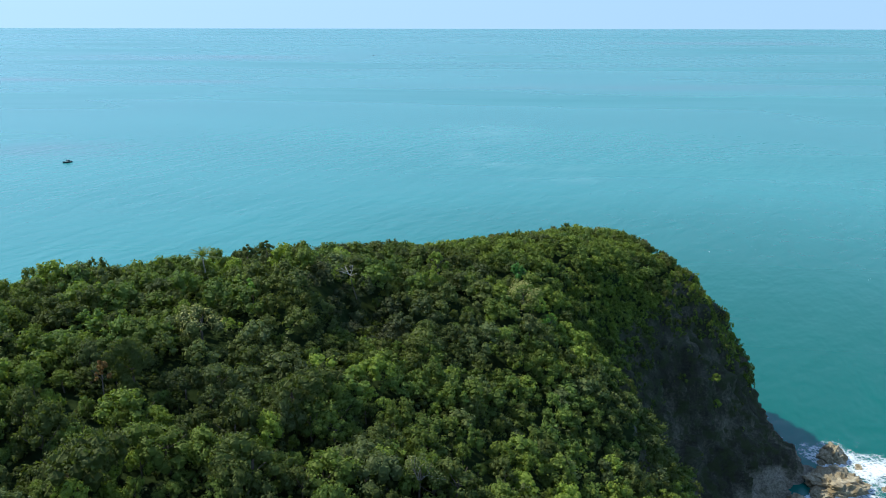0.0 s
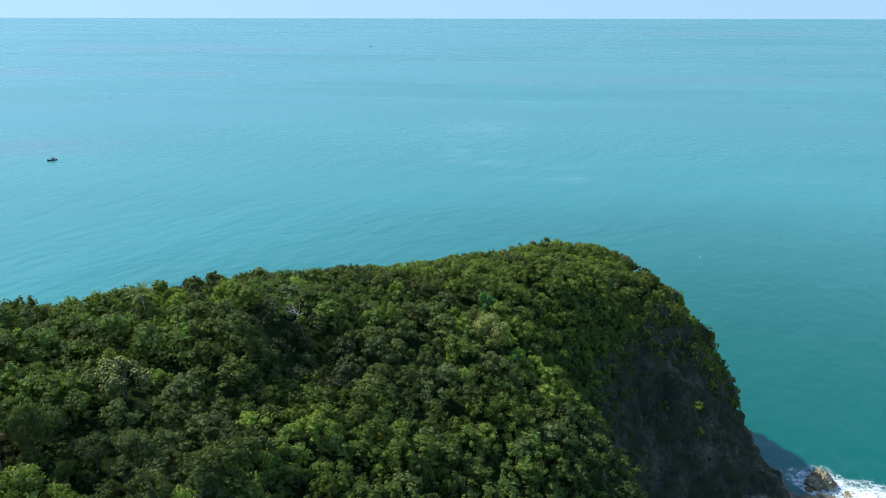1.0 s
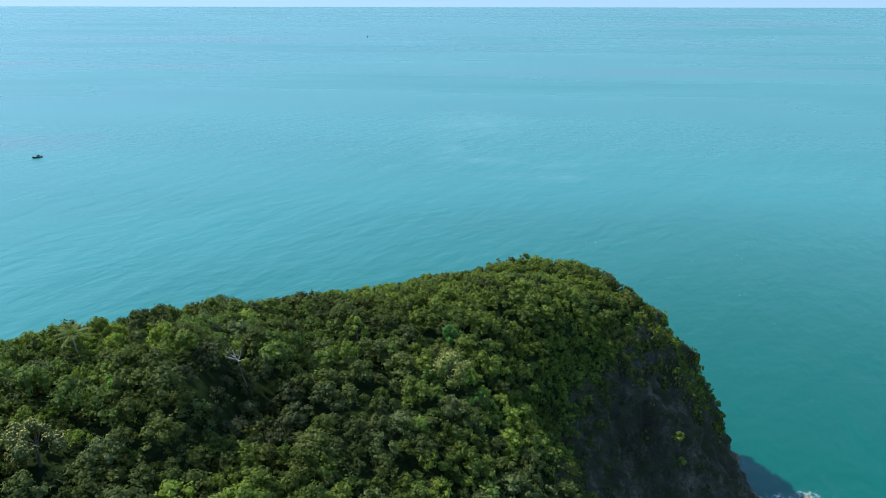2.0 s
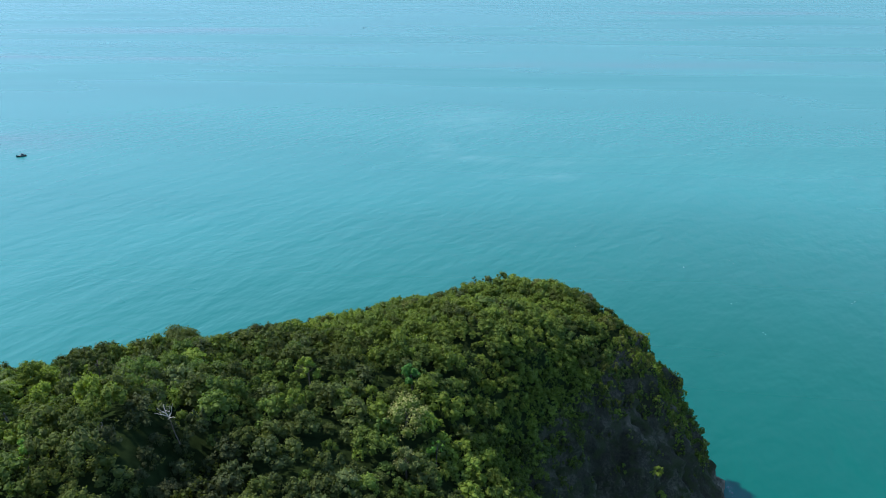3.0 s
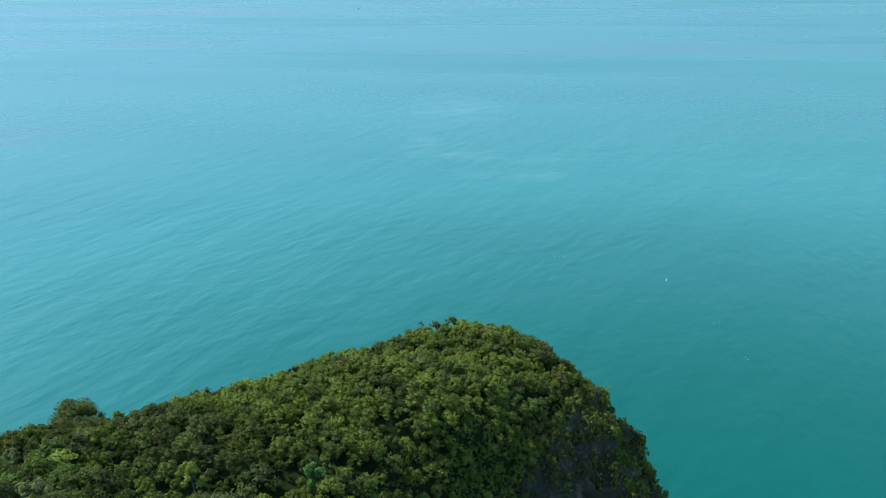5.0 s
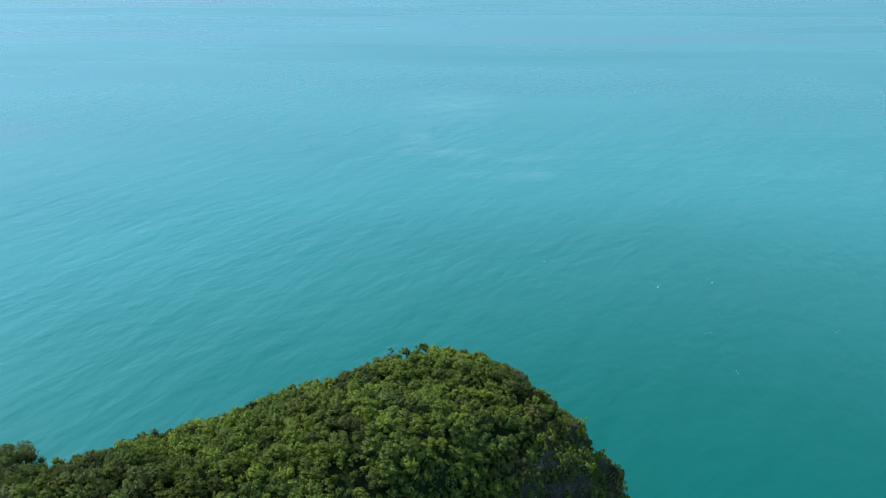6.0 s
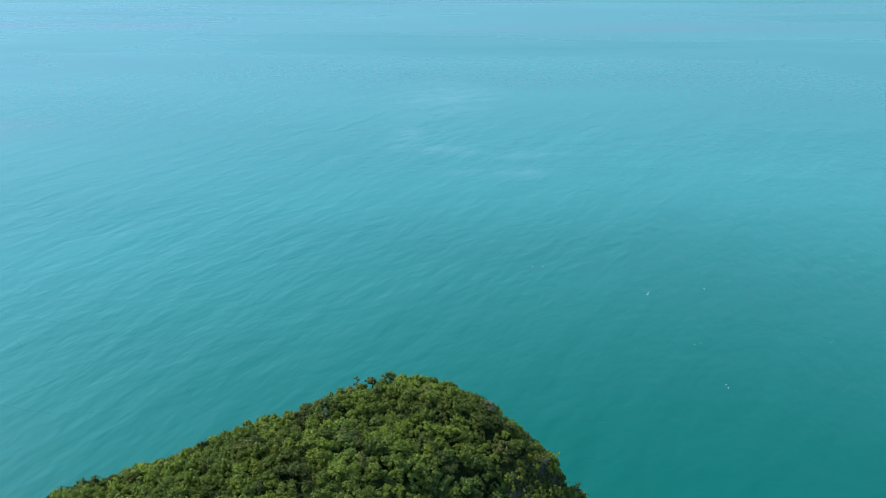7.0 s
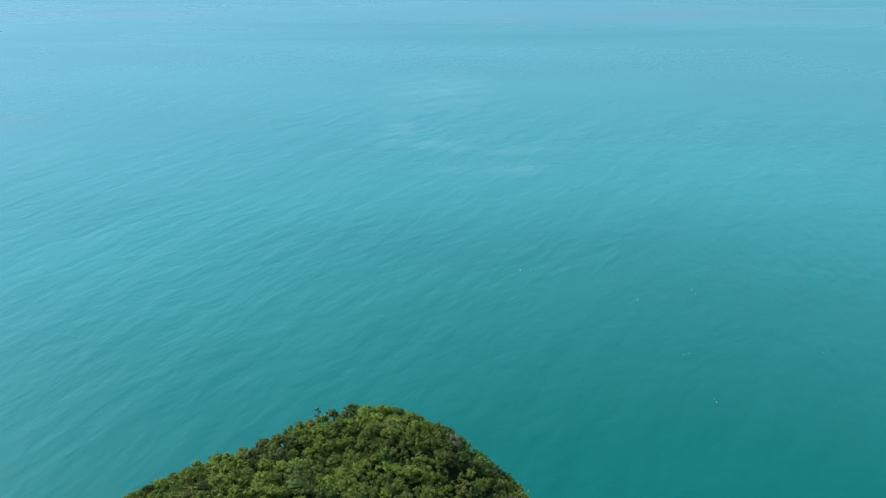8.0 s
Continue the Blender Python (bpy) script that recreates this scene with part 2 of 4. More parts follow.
    t.links.new(math_node(t, "MULTIPLY", waves, ramp(t, off, [(0.18, (1, 1, 1)), (0.34, (0.14, 0.14, 0.14)), (0.52, (0, 0, 0))])), b.inputs["Height"])
    t.links.new(b.outputs[0], d.inputs["Normal"])
    t.links.new(d.outputs[0], out.inputs["Surface"])
    return m


SEA = sea_material()


def plain_material(name, colour, rough=0.6, metal=0.0):
    m, t, out = material(name)
    d = node(t, "ShaderNodeBsdfPrincipled", Roughness=rough, Metallic=metal)
    n = noise_tex(t, coords(t), 3.0, 4.0)
    t.links.new(ramp(t, n, [(0.3, tuple(c * 0.7 for c in colour)), (0.7, colour)]), d.inputs["Base Color"])
    t.links.new(d.outputs[0], out.inputs["Surface"])
    return m


FOAM = plain_material("sea_foam", (0.82, 0.86, 0.86), 0.7)


def surf_material():
    """Foam that is thick by the rocks and tears into a fine net further off."""
    m, t, out = material("surf_foam")
    d = node(t, "ShaderNodeBsdfPrincipled", Roughness=0.75)
    d.inputs["Base Color"].default_value = (0.72, 0.78, 0.79, 1)
    thick = t.nodes.new("ShaderNodeAttribute")
    thick.attribute_name = "thick"
    net = node(t, "ShaderNodeTexVoronoi", Scale=0.85)
    net.feature = "DISTANCE_TO_EDGE"
    warp = t.nodes.new("ShaderNodeTexNoise")
    warp.inputs["Scale"].default_value = 0.5
    at = coords(t)
    t.links.new(at, warp.inputs["Vector"])
    moved = t.nodes.new("ShaderNodeVectorMath")
    moved.operation = "MULTIPLY_ADD"
    t.links.new(warp.outputs["Color"], moved.inputs[0])
    moved.inputs[1].default_value = (2.2, 2.2, 2.2)
    t.links.new(at, moved.inputs[2])
    t.links.new(moved.outputs[0], net.inputs["Vector"])
    cloud = noise_tex(t, at, 0.45, 6.0, 0.65)
    lace = math_node(t, "ADD", math_node(t, "MULTIPLY", net.outputs["Distance"], -1.1), math_node(t, "MULTIPLY", cloud, 1.5))
    cover = math_node(t, "ADD", lace, math_node(t, "MULTIPLY", thick.outputs["Fac"], 0.85))
    alpha = ramp(t, math_node(t, "MULTIPLY", cover, 0.5), [(0.42, (0, 0, 0)), (0.78, (0.95, 0.95, 0.95))])
    t.links.new(alpha, d.inputs["Alpha"])
    t.links.new(d.outputs[0], out.inputs["Surface"])
    return m


SURF = surf_material()
HULL = plain_material("hull_dark_paint", (0.03, 0.045, 0.05), 0.5)
CABIN = plain_material("cabin_weathered_paint", (0.26, 0.30, 0.30), 0.6)
DECK = plain_material("deck_pale_wood", (0.42, 0.40, 0.36), 0.7)
PANE = plain_material("cabin_window_glass", (0.02, 0.03, 0.035), 0.1)


# ---- building helpers ----
def mesh_object(name, data, mats=(), parent=None, label=""):
    ob = new(name, data)
    for m in mats:
        data.materials.append(m)
    if parent:
        ob.parent = parent
    if label:
        ob["label"] = label
    return ob


def from_arrays(name, verts, faces, slots=None, smooth=False, tints=None):
    """A mesh of quads or triangles out of numpy arrays."""
    me = bpy.data.meshes.new(name)
    n, k = faces.shape
    me.vertices.add(len(verts))
    me.vertices.foreach_set("co", np.asarray(verts, np.float32).ravel())
    me.loops.add(n * k)
    me.loops.foreach_set("vertex_index", faces.astype(np.int32).ravel())
    me.polygons.add(n)
    me.polygons.foreach_set("loop_start", np.arange(0, n * k, k, dtype=np.int32))
    me.update(calc_edges=True)
    if slots is not None:
        me.polygons.foreach_set("material_index", np.asarray(slots, np.int32))
    if tints is not None:
        me.attributes.new("tint", "FLOAT", "FACE").data.foreach_set("value", np.broadcast_to(np.asarray(tints, np.float32), n).astype(np.float32))
    me.polygons.foreach_set("use_smooth", np.full(n, smooth))
    me.update()
    return me


def spline(rows, y):
    """Smooth interpolation over the first column (the way along the headland)."""
    rows = np.array(rows, float)
    at, v = rows[:, 0], rows[:, 1:]
    slope = np.gradient(v, at, axis=0)
    y = np.clip(y, at[0], at[-1])
    i = np.clip(np.searchsorted(at, y) - 1, 0, len(at) - 2)
    h = (at[i + 1] - at[i])[:, None]
    s = ((y - at[i])[:, None]) / h
    return ((2 * s**3 - 3 * s**2 + 1) * v[i] + (s**3 - 2 * s**2 + s) * h * slope[i]
            + (3 * s**2 - 2 * s**3) * v[i + 1] + (s**3 - s**2) * h * slope[i + 1])


# ---- the headland: lines that run along it, as (along y, x, height of the tree tops) ----
LEFT_SHORE = [(-60, -110), (40, -150), (80, -155), (113, -146), (135, -134), (152, -118), (172, -92), (183, -74), (192, -62), (204, -48), (215, -34), (228, -16), (240, 2), (266, 22)]
LEFT_BROW = [(-60, -60, 0), (0, -80, 76), (40, -86, 82), (80, -92.1, 82.6), (113, -90.3, 80.7), (135, -80.3, 73.6), (152, -64.6, 72.5), (172, -48.36, 64.7), (183, -34.34, 61.8), (192, -23.96, 60.4), (204, -10.28, 60), (215, 6.9, 59.5), (228, 25.5, 58.2), (240, 32.7, 47.2), (266, 36, -4)]
CREST = [(-60, -30, 0), (0, -40, 72), (40, -42, 76), (80, -44, 79.2), (113, -39.8, 79.5), (135, -30.4, 76.8), (152, -17.6, 72.5), (172, 2.8, 69.3), (183, 15.7, 67.1), (192, 23.1, 65.9), (204, 35.5, 61.8), (215, 40.5, 59.4), (228, 39.4, 56.7), (240, 42.7, 45.6), (266, 42, -4)]
SHOULDER = [(-60, 0, 0), (0, -8, 62), (40, -6, 66), (80, -3.3, 69), (113, 3.4, 68.6), (135, 8.3, 68.9), (152, 13.9, 70.2), (172, 25.3, 67.7), (183, 33.1, 67.5), (192, 39.1, 63.1), (204, 46.2, 58.6), (215, 51.9, 58), (228, 49.6, 53.6), (240, 49.6, 41.3), (266, 46, -4)]
RIGHT_BROW = [(-60, 10, 0), (0, 14, 48), (40, 20, 52), (80, 26.6, 50.5), (113, 35.5, 43.7), (135, 34.7, 51.8), (152, 34.7, 47.1), (172, 42.3, 49.3), (183, 49.8, 48.5), (192, 52.3, 49.5), (204, 61.9, 52.2), (215, 63.5, 49.6), (228, 58.9, 45.3), (240, 54.3, 35.5), (266, 51, -4)]
CLIFF = [(-60, 20, 0), (0, 28, 22), (40, 34, 24), (80, 41.9, 22.9), (113, 51.8, 19.8), (135, 43.9, 24.9), (152, 44.2, 24.1), (172, 55.4, 20.4), (183, 66.4, 26.9), (192, 71.1, 32.6), (204, 73, 39.6), (215, 71.8, 34.3), (228, 67.5, 26.8), (240, 60.8, 19.5), (266, 55, -4)]
APRON = [(-60, 25, -2), (0, 34, 9), (40, 40, 10), (80, 49, 9.5), (113, 59, 8), (135, 52, 10.5), (152, 52, 10.1), (172, 73.6, 9.1), (183, 81.7, 10.5), (192, 83.9, 11.5), (204, 85.7, 12.8), (215, 84.2, 11.2), (228, 76.8, 8.9), (240, 67.1, 7.7), (266, 58, -4)]
RIGHT_SHORE = [(-60, 30), (0, 40), (40, 46), (80, 56), (113, 66), (135, 60), (152, 60), (165, 79), (174, 93.5), (183, 101.5), (192, 98), (204, 94), (215, 95), (228, 88), (240, 76), (266, 62)]


def spur(x, y):
    """A spur that rises over the ridge's even slope, and the hollow beside it."""
    wide = np.where(x < -26, 8.0, 7.0)
    return 4.8 * np.exp(-(((x + 26) / wide) ** 2) - ((y - 121) / 14) ** 2) - 3.6 * np.exp(-(((x + 15.5) / 6.5) ** 2) - ((y - 119) / 10) ** 2)


def section(y):
    """The cross-section of the tree tops for each y: x and height of its eight nodes."""
    y = np.atleast_1d(np.asarray(y, float))
    nodes = []
    for line in (LEFT_SHORE, LEFT_BROW, CREST, SHOULDER, RIGHT_BROW, CLIFF, APRON, RIGHT_SHORE):
        v = spline(line, y)
        nodes.append(np.c_[v, np.full(len(y), -4.0)] if v.shape[1] == 1 else v)
    return np.stack(nodes, 1)


COVER = np.array([0, 4.2, 4.8, 4.8, 2.6, 0, 0, 0])  # how far the ground lies below the tree tops at each node


def rounded(nodes, rounds=3):
    """Corner cutting along a section, which keeps its ends."""
    for _ in range(rounds):
        a, b = nodes[:, :-1], nodes[:, 1:]
        cut = np.stack([0.75 * a + 0.25 * b, 0.25 * a + 0.75 * b], 2).reshape(len(nodes), -1, nodes.shape[-1])
        nodes = np.concatenate([nodes[:, :1], cut, nodes[:, -1:]], 1)
    return nodes


def tree_tops(x, y):
    """Height of the tree tops and of the ground, and the place across the headland (0 left shore to 7 right shore)."""
    s = section(y)
    cols = np.broadcast_to(np.arange(8.0), s.shape[:2])
    s = rounded(np.concatenate([s, (s[..., 1] - COVER)[..., None], cols[..., None]], -1))
    out = np.array([[np.interp(xx, r[:, 0], r[:, k]) for k in (1, 2, 3)] for xx, r in zip(np.atleast_1d(x), s)])
    out = out.T
    out[:2] += spur(np.atleast_1d(x), np.atleast_1d(y))
    return out


def build_ground():
    ys = np.r_[np.arange(-60, 60, 2.5), np.arange(60, 266.5, 0.8)]
    s = section(ys)
    s = rounded(np.stack([s[..., 0], s[..., 1] - COVER, np.broadcast_to(np.arange(8.0), s.shape[:2])], -1))
    across = 190
    grid = np.empty((len(ys), across, 3))
    part_of = np.empty((len(ys), across))
    for i, (y, r) in enumerate(zip(ys, s)):
        run = np.r_[0, np.cumsum(np.hypot(np.diff(r[:, 0]), np.diff(r[:, 1])) * np.where(r[1:, 2] > 3.2, 2.2, 1.0))]
        at = np.linspace(0, run[-1], across)
        grid[i] = np.c_[np.interp(at, run, r[:, 0]), np.full(across, y), np.interp(at, run, r[:, 1])]
        part_of[i] = np.interp(at, run, r[:, 2])
    grid[..., 2] += spur(grid[..., 0], grid[..., 1])
    du, dv = np.gradient(grid, axis=1), np.gradient(grid, axis=0)
    n = np.cross(du, dv)
    n /= np.linalg.norm(n, axis=-1, keepdims=True) + 1e-9
    for i in range(len(ys)):
        for j in range(across):
            p = Vector(grid[i, j])
            rough = min(1.0, max(0.0, (part_of[i, j] - 3.4) * 1.2))
            q = Vector((p.x, p.y, p.z * 0.28))
            lump = noise.fractal(q * 0.09, 1.0, 2.1, 4) * 3.2 + noise.ridged_multi_fractal(q * 0.16, 0.9, 2.2, 4, 1.0, 2.0) * 1.1 - 1.0
            lump += noise.noise(Vector((p.x * 0.22, p.y * 0.22, p.z * 0.035))) * 2.4 + abs(noise.noise(Vector((p.x * 0.5, p.y * 0.5, p.z * 0.09)))) * -1.6
            fine = noise.fractal(Vector((p.x, p.y, p.z * 0.3)) * 0.55, 0.9, 2.1, 3) * 1.2
            grid[i, j] += n[i, j] * ((lump + fine) * rough + (1 - rough) * 0.5 * noise.noise(p * 0.15))
    idx = np.arange(len(ys) * across).reshape(len(ys), across)
    faces = np.stack([idx[:-1, :-1], idx[:-1, 1:], idx[1:, 1:], idx[1:, :-1]], -1).reshape(-1, 4)
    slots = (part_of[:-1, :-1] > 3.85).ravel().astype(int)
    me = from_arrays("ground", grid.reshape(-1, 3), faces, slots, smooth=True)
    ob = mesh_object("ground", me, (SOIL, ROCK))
    tagged(ob, "steep rocky headland of dark grey cliffs with forest soil on top", "headland", kind="structure")
    return grid, n, part_of


GROUND, GROUND_NORMAL, GROUND_PART = build_ground()


def build_sea():
    me = bpy.data.meshes.new("water")
    me.from_pydata([(-7000, -3000, 0), (7000, -3000, 0), (7000, 9000, 0), (-7000, 9000, 0)], [], [(0, 1, 2, 3)])
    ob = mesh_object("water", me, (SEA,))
    tagged(ob, "calm turquoise sea with low swell reaching the horizon", "sea", kind="structure")


build_sea()


# ---- trees ----
def leaf_cloud(rng, lobes, count, size):
    """Leaf clumps, as bent quads, over the outside of a set of lobes (x, y, z, radius, flatness). Returns verts and faces."""
    lobes = np.array(lobes)
    share = lobes[:, 3] ** 2
    which = rng.choice(len(lobes), count * 2, p=share / share.sum())
    way = rng.normal(size=(count * 2, 3))
    way[:, 2] = np.where(way[:, 2] < -0.6, -way[:, 2], way[:, 2])
    way /= np.linalg.norm(way, axis=1, keepdims=True)
    l = lobes[which]
    reach = l[:, 3:4] * rng.uniform(0.74, 1.22, (count * 2, 1))
    at = l[:, :3] + way * reach * np.c_[np.ones((count * 2, 2)), l[:, 4]]
    off = (at[:, None] - lobes[None, :, :3]) / np.c_[np.ones((len(lobes), 2)), lobes[:, 4]][None]
    inside = (np.linalg.norm(off, axis=2) < lobes[None, :, 3] * 0.86).any(1)
    at, way = at[~inside][:count], way[~inside][:count]
    k = len(at)
    normal = way + rng.normal(size=(k, 3)) * 0.55 + (0, 0, 0.2)
    normal /= np.linalg.norm(normal, axis=1, keepdims=True)
    side = np.cross(normal, rng.normal(size=(k, 3)))
    side /= np.linalg.norm(side, axis=1, keepdims=True)
    along = np.cross(normal, side)
    s = size * rng.uniform(0.55, 1.35, (k, 1))
    verts = np.stack([at - along * s * 0.6, at + side * s * 0.42 - normal * s * 0.12, at + along * s * 0.6, at - side * s * 0.42 - normal * s * 0.12], 1)
    return verts.reshape(-1, 3), np.arange(4 * k).reshape(k, 4)


def core_mesh(rng, lobes, shrink=0.80, rings=4, segs=6):
    """The dense inside of a crown: a lumpy low ball for each lobe, as quads."""
    vs, fs, base = [], [], 0
    for x, y, z, r, flat in lobes:
        a = np.linspace(-1.0, np.pi / 2, rings)[:, None]
        b = np.linspace(0, 2 * np.pi, segs, endpoint=False)[None]
        rr = r * shrink * rng.uniform(0.88, 1.06, (rings, segs))
        p = np.stack([x + rr * np.cos(a) * np.cos(b), y + rr * np.cos(a) * np.sin(b), z + rr * np.sin(a) * flat + 0 * b], -1)
        idx = base + np.arange(rings * segs).reshape(rings, segs)
        nxt = np.roll(idx, -1, 1)
        vs.append(p.reshape(-1, 3))
        fs.append(np.stack([idx[:-1], nxt[:-1], nxt[1:], idx[1:]], -1).reshape(-1, 4))
        base += rings * segs
    return np.concatenate(vs), np.concatenate(fs)


def tree_lobes(rng, wide, tall, number):
    """Lobes of very different size over an uneven, egg-shaped crown, from its skirt to its top."""
    lobes = []
    lean, stretch, turn = rng.normal(size=2) * 0.22 * wide, rng.uniform(0.8, 1.3), rng.uniform(0, 3.1)
    for k in range(number):
        up = 1 - (k + 0.3) / number * 1.15
        a = k * 2.4 + rng.uniform(-0.7, 0.7)
        d = wide * 0.80 * math.sqrt(max(0.0, 1 - up * up)) * rng.uniform(0.55, 1.25)
        r = wide * rng.choice((0.16, 0.20, 0.25, 0.33))
        z = tall - r - (1 - up) * tall * 0.44 * rng.uniform(0.75, 1.2)
        x, y = d * math.cos(a) * stretch, d * math.sin(a) / stretch
        x, y = x * math.cos(turn) - y * math.sin(turn), x * math.sin(turn) + y * math.cos(turn)
        lobes.append((x + lean[0] * up, y + lean[1] * up, z, r, rng.uniform(0.8, 1.25)))
    return lobes


def crown_arrays(seed, wide, tall, number, count, size, rings=4, segs=6):
    rng = np.random.default_rng(seed)
    lobes = tree_lobes(rng, wide, tall, number)
    v1, f1 = leaf_cloud(rng, lobes, count, size)
    v2, f2 = core_mesh(rng, lobes, 0.80, rings, segs)
    return np.concatenate([v1, v2]), np.concatenate([f1, f2 + len(v1)])


# crowns about 2.4 m in radius on trees 6 m tall; fine ones near, coarser ones further off
FINE = [crown_arrays(10 + k, 2.5, 6.0, 25 + k % 6, 1250, 0.22, 3, 5) for k in range(7)]
FAR = [crown_arrays(80 + k, 2.5, 6.0, 7 + k % 3, 230, 0.62, 3, 5) for k in range(7)]
COARSE = [crown_arrays(40 + k, 2.5, 6.0, 19 + k % 5, 410, 0.315, 3, 5) for k in range(7)]


def trunk_arrays(rng, tall, thick):
    vs, fs, segs, base = [], [], 6, 0

    def limb(path, r0, r1):
        nonlocal base
        for i, p in enumerate(path):
            r = r0 + (r1 - r0) * i / (len(path) - 1)
            a = np.linspace(0, 2 * np.pi, segs, endpoint=False)
            vs.append(np.c_[p[0] + r * np.cos(a), p[1] + r * np.sin(a), np.full(segs, p[2])])
            if i:
                idx = base + np.arange(segs)
                fs.append(np.stack([idx - segs, np.roll(idx, -1) - segs, np.roll(idx, -1), idx], -1))
            base += segs

    fork = np.array((rng.uniform(-0.3, 0.3), rng.uniform(-0.3, 0.3), tall * 0.45))
    limb([np.array((0, 0, -1.0)), fork * 0.5, fork, fork * (1.2, 1.2, 1.45)], thick, thick * 0.45)
    for k in range(4):
        a = k * 1.6 + rng.uniform(-0.4, 0.4)
        way = np.array((math.cos(a), math.sin(a), 0.9))
        limb([fork, fork + way * tall * 0.14, fork + way * tall * 0.26 + (0, 0, 0.2)], thick * 0.5, thick * 0.15)
    return np.concatenate(vs), np.concatenate(fs)


TREE_LABELS = [  # in the order of the leaf materials
    "dark green broadleaf tree in dense headland forest",
    "mid green bushy tree in dense headland forest",
    "yellow-green sunlit tree in dense headland forest",
    "grey-green small-leaved tree in dense headland forest",
    "lush fresh-leaved green tree in dense headland forest",
    "dull thin-leaved tree in a thicket, leaf colour darkened as shade",
    "olive-brown dry-leaved low tree in dense headland forest",
]


# single trees that stand out: x, y, radius kept free round them
CLEARED = [(-46, 128.3, 0.3), (-71, 120.7, 0.3), (12, 140.4, 2.6), (-43, 81, 0.9), (-37, 175.5, 2.2), (-33, 112.5, 1.2), (-11, 77, 2.4), (-4.9, 78.5, 1.5), (12.7, 131.2, 1.5), (17, 136.4, 0.8), (-4.7, 147.2, 1.2), (-5.8, 137.2, 1.3), (12.2, 152.8, 1.3), (54.2, 220.2, 1.2), (-37.5, 100.8, 2.6)]


def build_forest():
    rng = np.random.default_rng(5)
    # scattered evenly but unevenly spaced over the headland
    spots, cell = [], {}
    for k in range(125000):
        x, y = rng.uniform(-125, 80), rng.uniform(56, 246) if k < 110000 else rng.uniform(-52, 56)
        gap = (4.6 if y < 56 else 2.9 if -10 < x < 8 and 112 < y < 140 else 2.45 if -32 < x < -9 and 106 < y < 130 else 2.6) - 0.5 * min(1, max(0, (y - 130) / 50))
        key = (int(x // 5), int(y // 5))
        if all((x - a) ** 2 + (y - b) ** 2 > gap * gap for i in (-1, 0, 1) for j in (-1, 0, 1) for a, b in cell.get((key[0] + i, key[1] + j), ())):
            cell.setdefault(key, []).append((x, y))
            spots.append((x, y))
    spots = np.array(spots)
    top, low, across = tree_tops(spots[:, 0], spots[:, 1])
    keep = (low > 1.0) & (across > 0.62) & (across < np.where(spots[:, 1] < 140, 4.75, np.where(spots[:, 1] > 184, 3.95, 4.2)) + 0.4 * np.array([noise.noise(Vector((x * 0.08, y * 0.08, 3))) for x, y in spots]))
    spots, top, low, across = spots[keep], top[keep], low[keep], across[keep]
    single = np.zeros(len(spots), bool)
    near = np.where((spots[:, 1] > 56) & (spots[:, 1] < 112) & (spots[:, 0] > -52) & (across > 1.2))[0]
    single[near[np.argsort(spots[near, 1])][:300]] = True
    for x, y, r in CLEARED:
        clear = (spots[:, 0] - x) ** 2 + (spots[:, 1] - y) ** 2 < r * r
        top[clear] = -99
    keep = top > -50
    spots, top, low, across, single = spots[keep], top[keep], low[keep], across[keep], single[keep]
    made = {}
    groups = {0: [[], [], [], []], 1: [[], [], [], []]}
    bases = [0, 0]
    for n, (x, y) in enumerate(spots):
        kind = noise.noise(Vector((x * 0.05, y * 0.05, 9))) + rng.normal() * 0.32
        # darker leaf kinds here paint in the deep shade between the crowns
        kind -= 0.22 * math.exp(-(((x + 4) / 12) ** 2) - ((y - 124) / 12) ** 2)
        # lighter leaf kinds paint the light that the steep face catches
        kind += 0.25 if across[n] > 2.9 and y > 130 else 0.0
        kind += 0.03 if y < 114 and x < -8 else -0.08 if y < 114 else 0.0
        # darker leaves along this stretch left of x 4 stand in for shade
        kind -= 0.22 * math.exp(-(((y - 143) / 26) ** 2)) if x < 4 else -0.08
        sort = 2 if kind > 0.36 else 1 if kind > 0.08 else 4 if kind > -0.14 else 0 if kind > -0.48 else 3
        if y > 174 and rng.random() < 0.75:
            # patches of one kind, several trees wide, drier towards the seaward rim
            kind = noise.noise(Vector((x * 0.10, y * 0.10, 57))) * 1.3 + rng.normal() * 0.22
            rim_dry = (across[n] - 3.1) * 0.3 if across[n] > 3.1 else 0.0
            sort = 6 if rng.random() < 0.04 + rim_dry else 2 if kind > 0.02 else 1 if kind > -0.30 else 4 if kind > -0.5 else 0
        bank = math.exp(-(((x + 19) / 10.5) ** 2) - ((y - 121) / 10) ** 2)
        # the bank's shade is put into the colour of its thicket
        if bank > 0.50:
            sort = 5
        far = min(1, max(0, (y - 130) / 50))
        big = rng.choice((0.52, 0.66, 0.84, 1.0, 1.28)) * (1 - 0.08 * far) * (1 + 0.35 * noise.noise(Vector((x * 0.06, y * 0.06, 33))))
        tall = max(2.2, (top[n] - low[n]) + 0.3 - 0.7 * far + (3.4 - 2.0 * far) * noise.noise(Vector((x * 0.085, y * 0.085, 21))))
        tall += (1.9 - 1.3 * far) * noise.noise(Vector((x * 0.19, y * 0.19, 45)))
        rim = math.exp(-(((x + 29) / 4) ** 2) - ((y - 122) / 9) ** 2)
        tall += 2.6 * rim - 1.2 * bank
        big = min(big, 1.2)
        if across[n] > 3.6 and y > 140:
            big *= 0.8
        scale = (big * rng.uniform(0.85, 1.2), big * rng.uniform(0.85, 1.2), big * rng.uniform(0.9, 1.2))
        foot = min(low[n] - 0.2, low[n] + tall - 6.0 * scale[2])
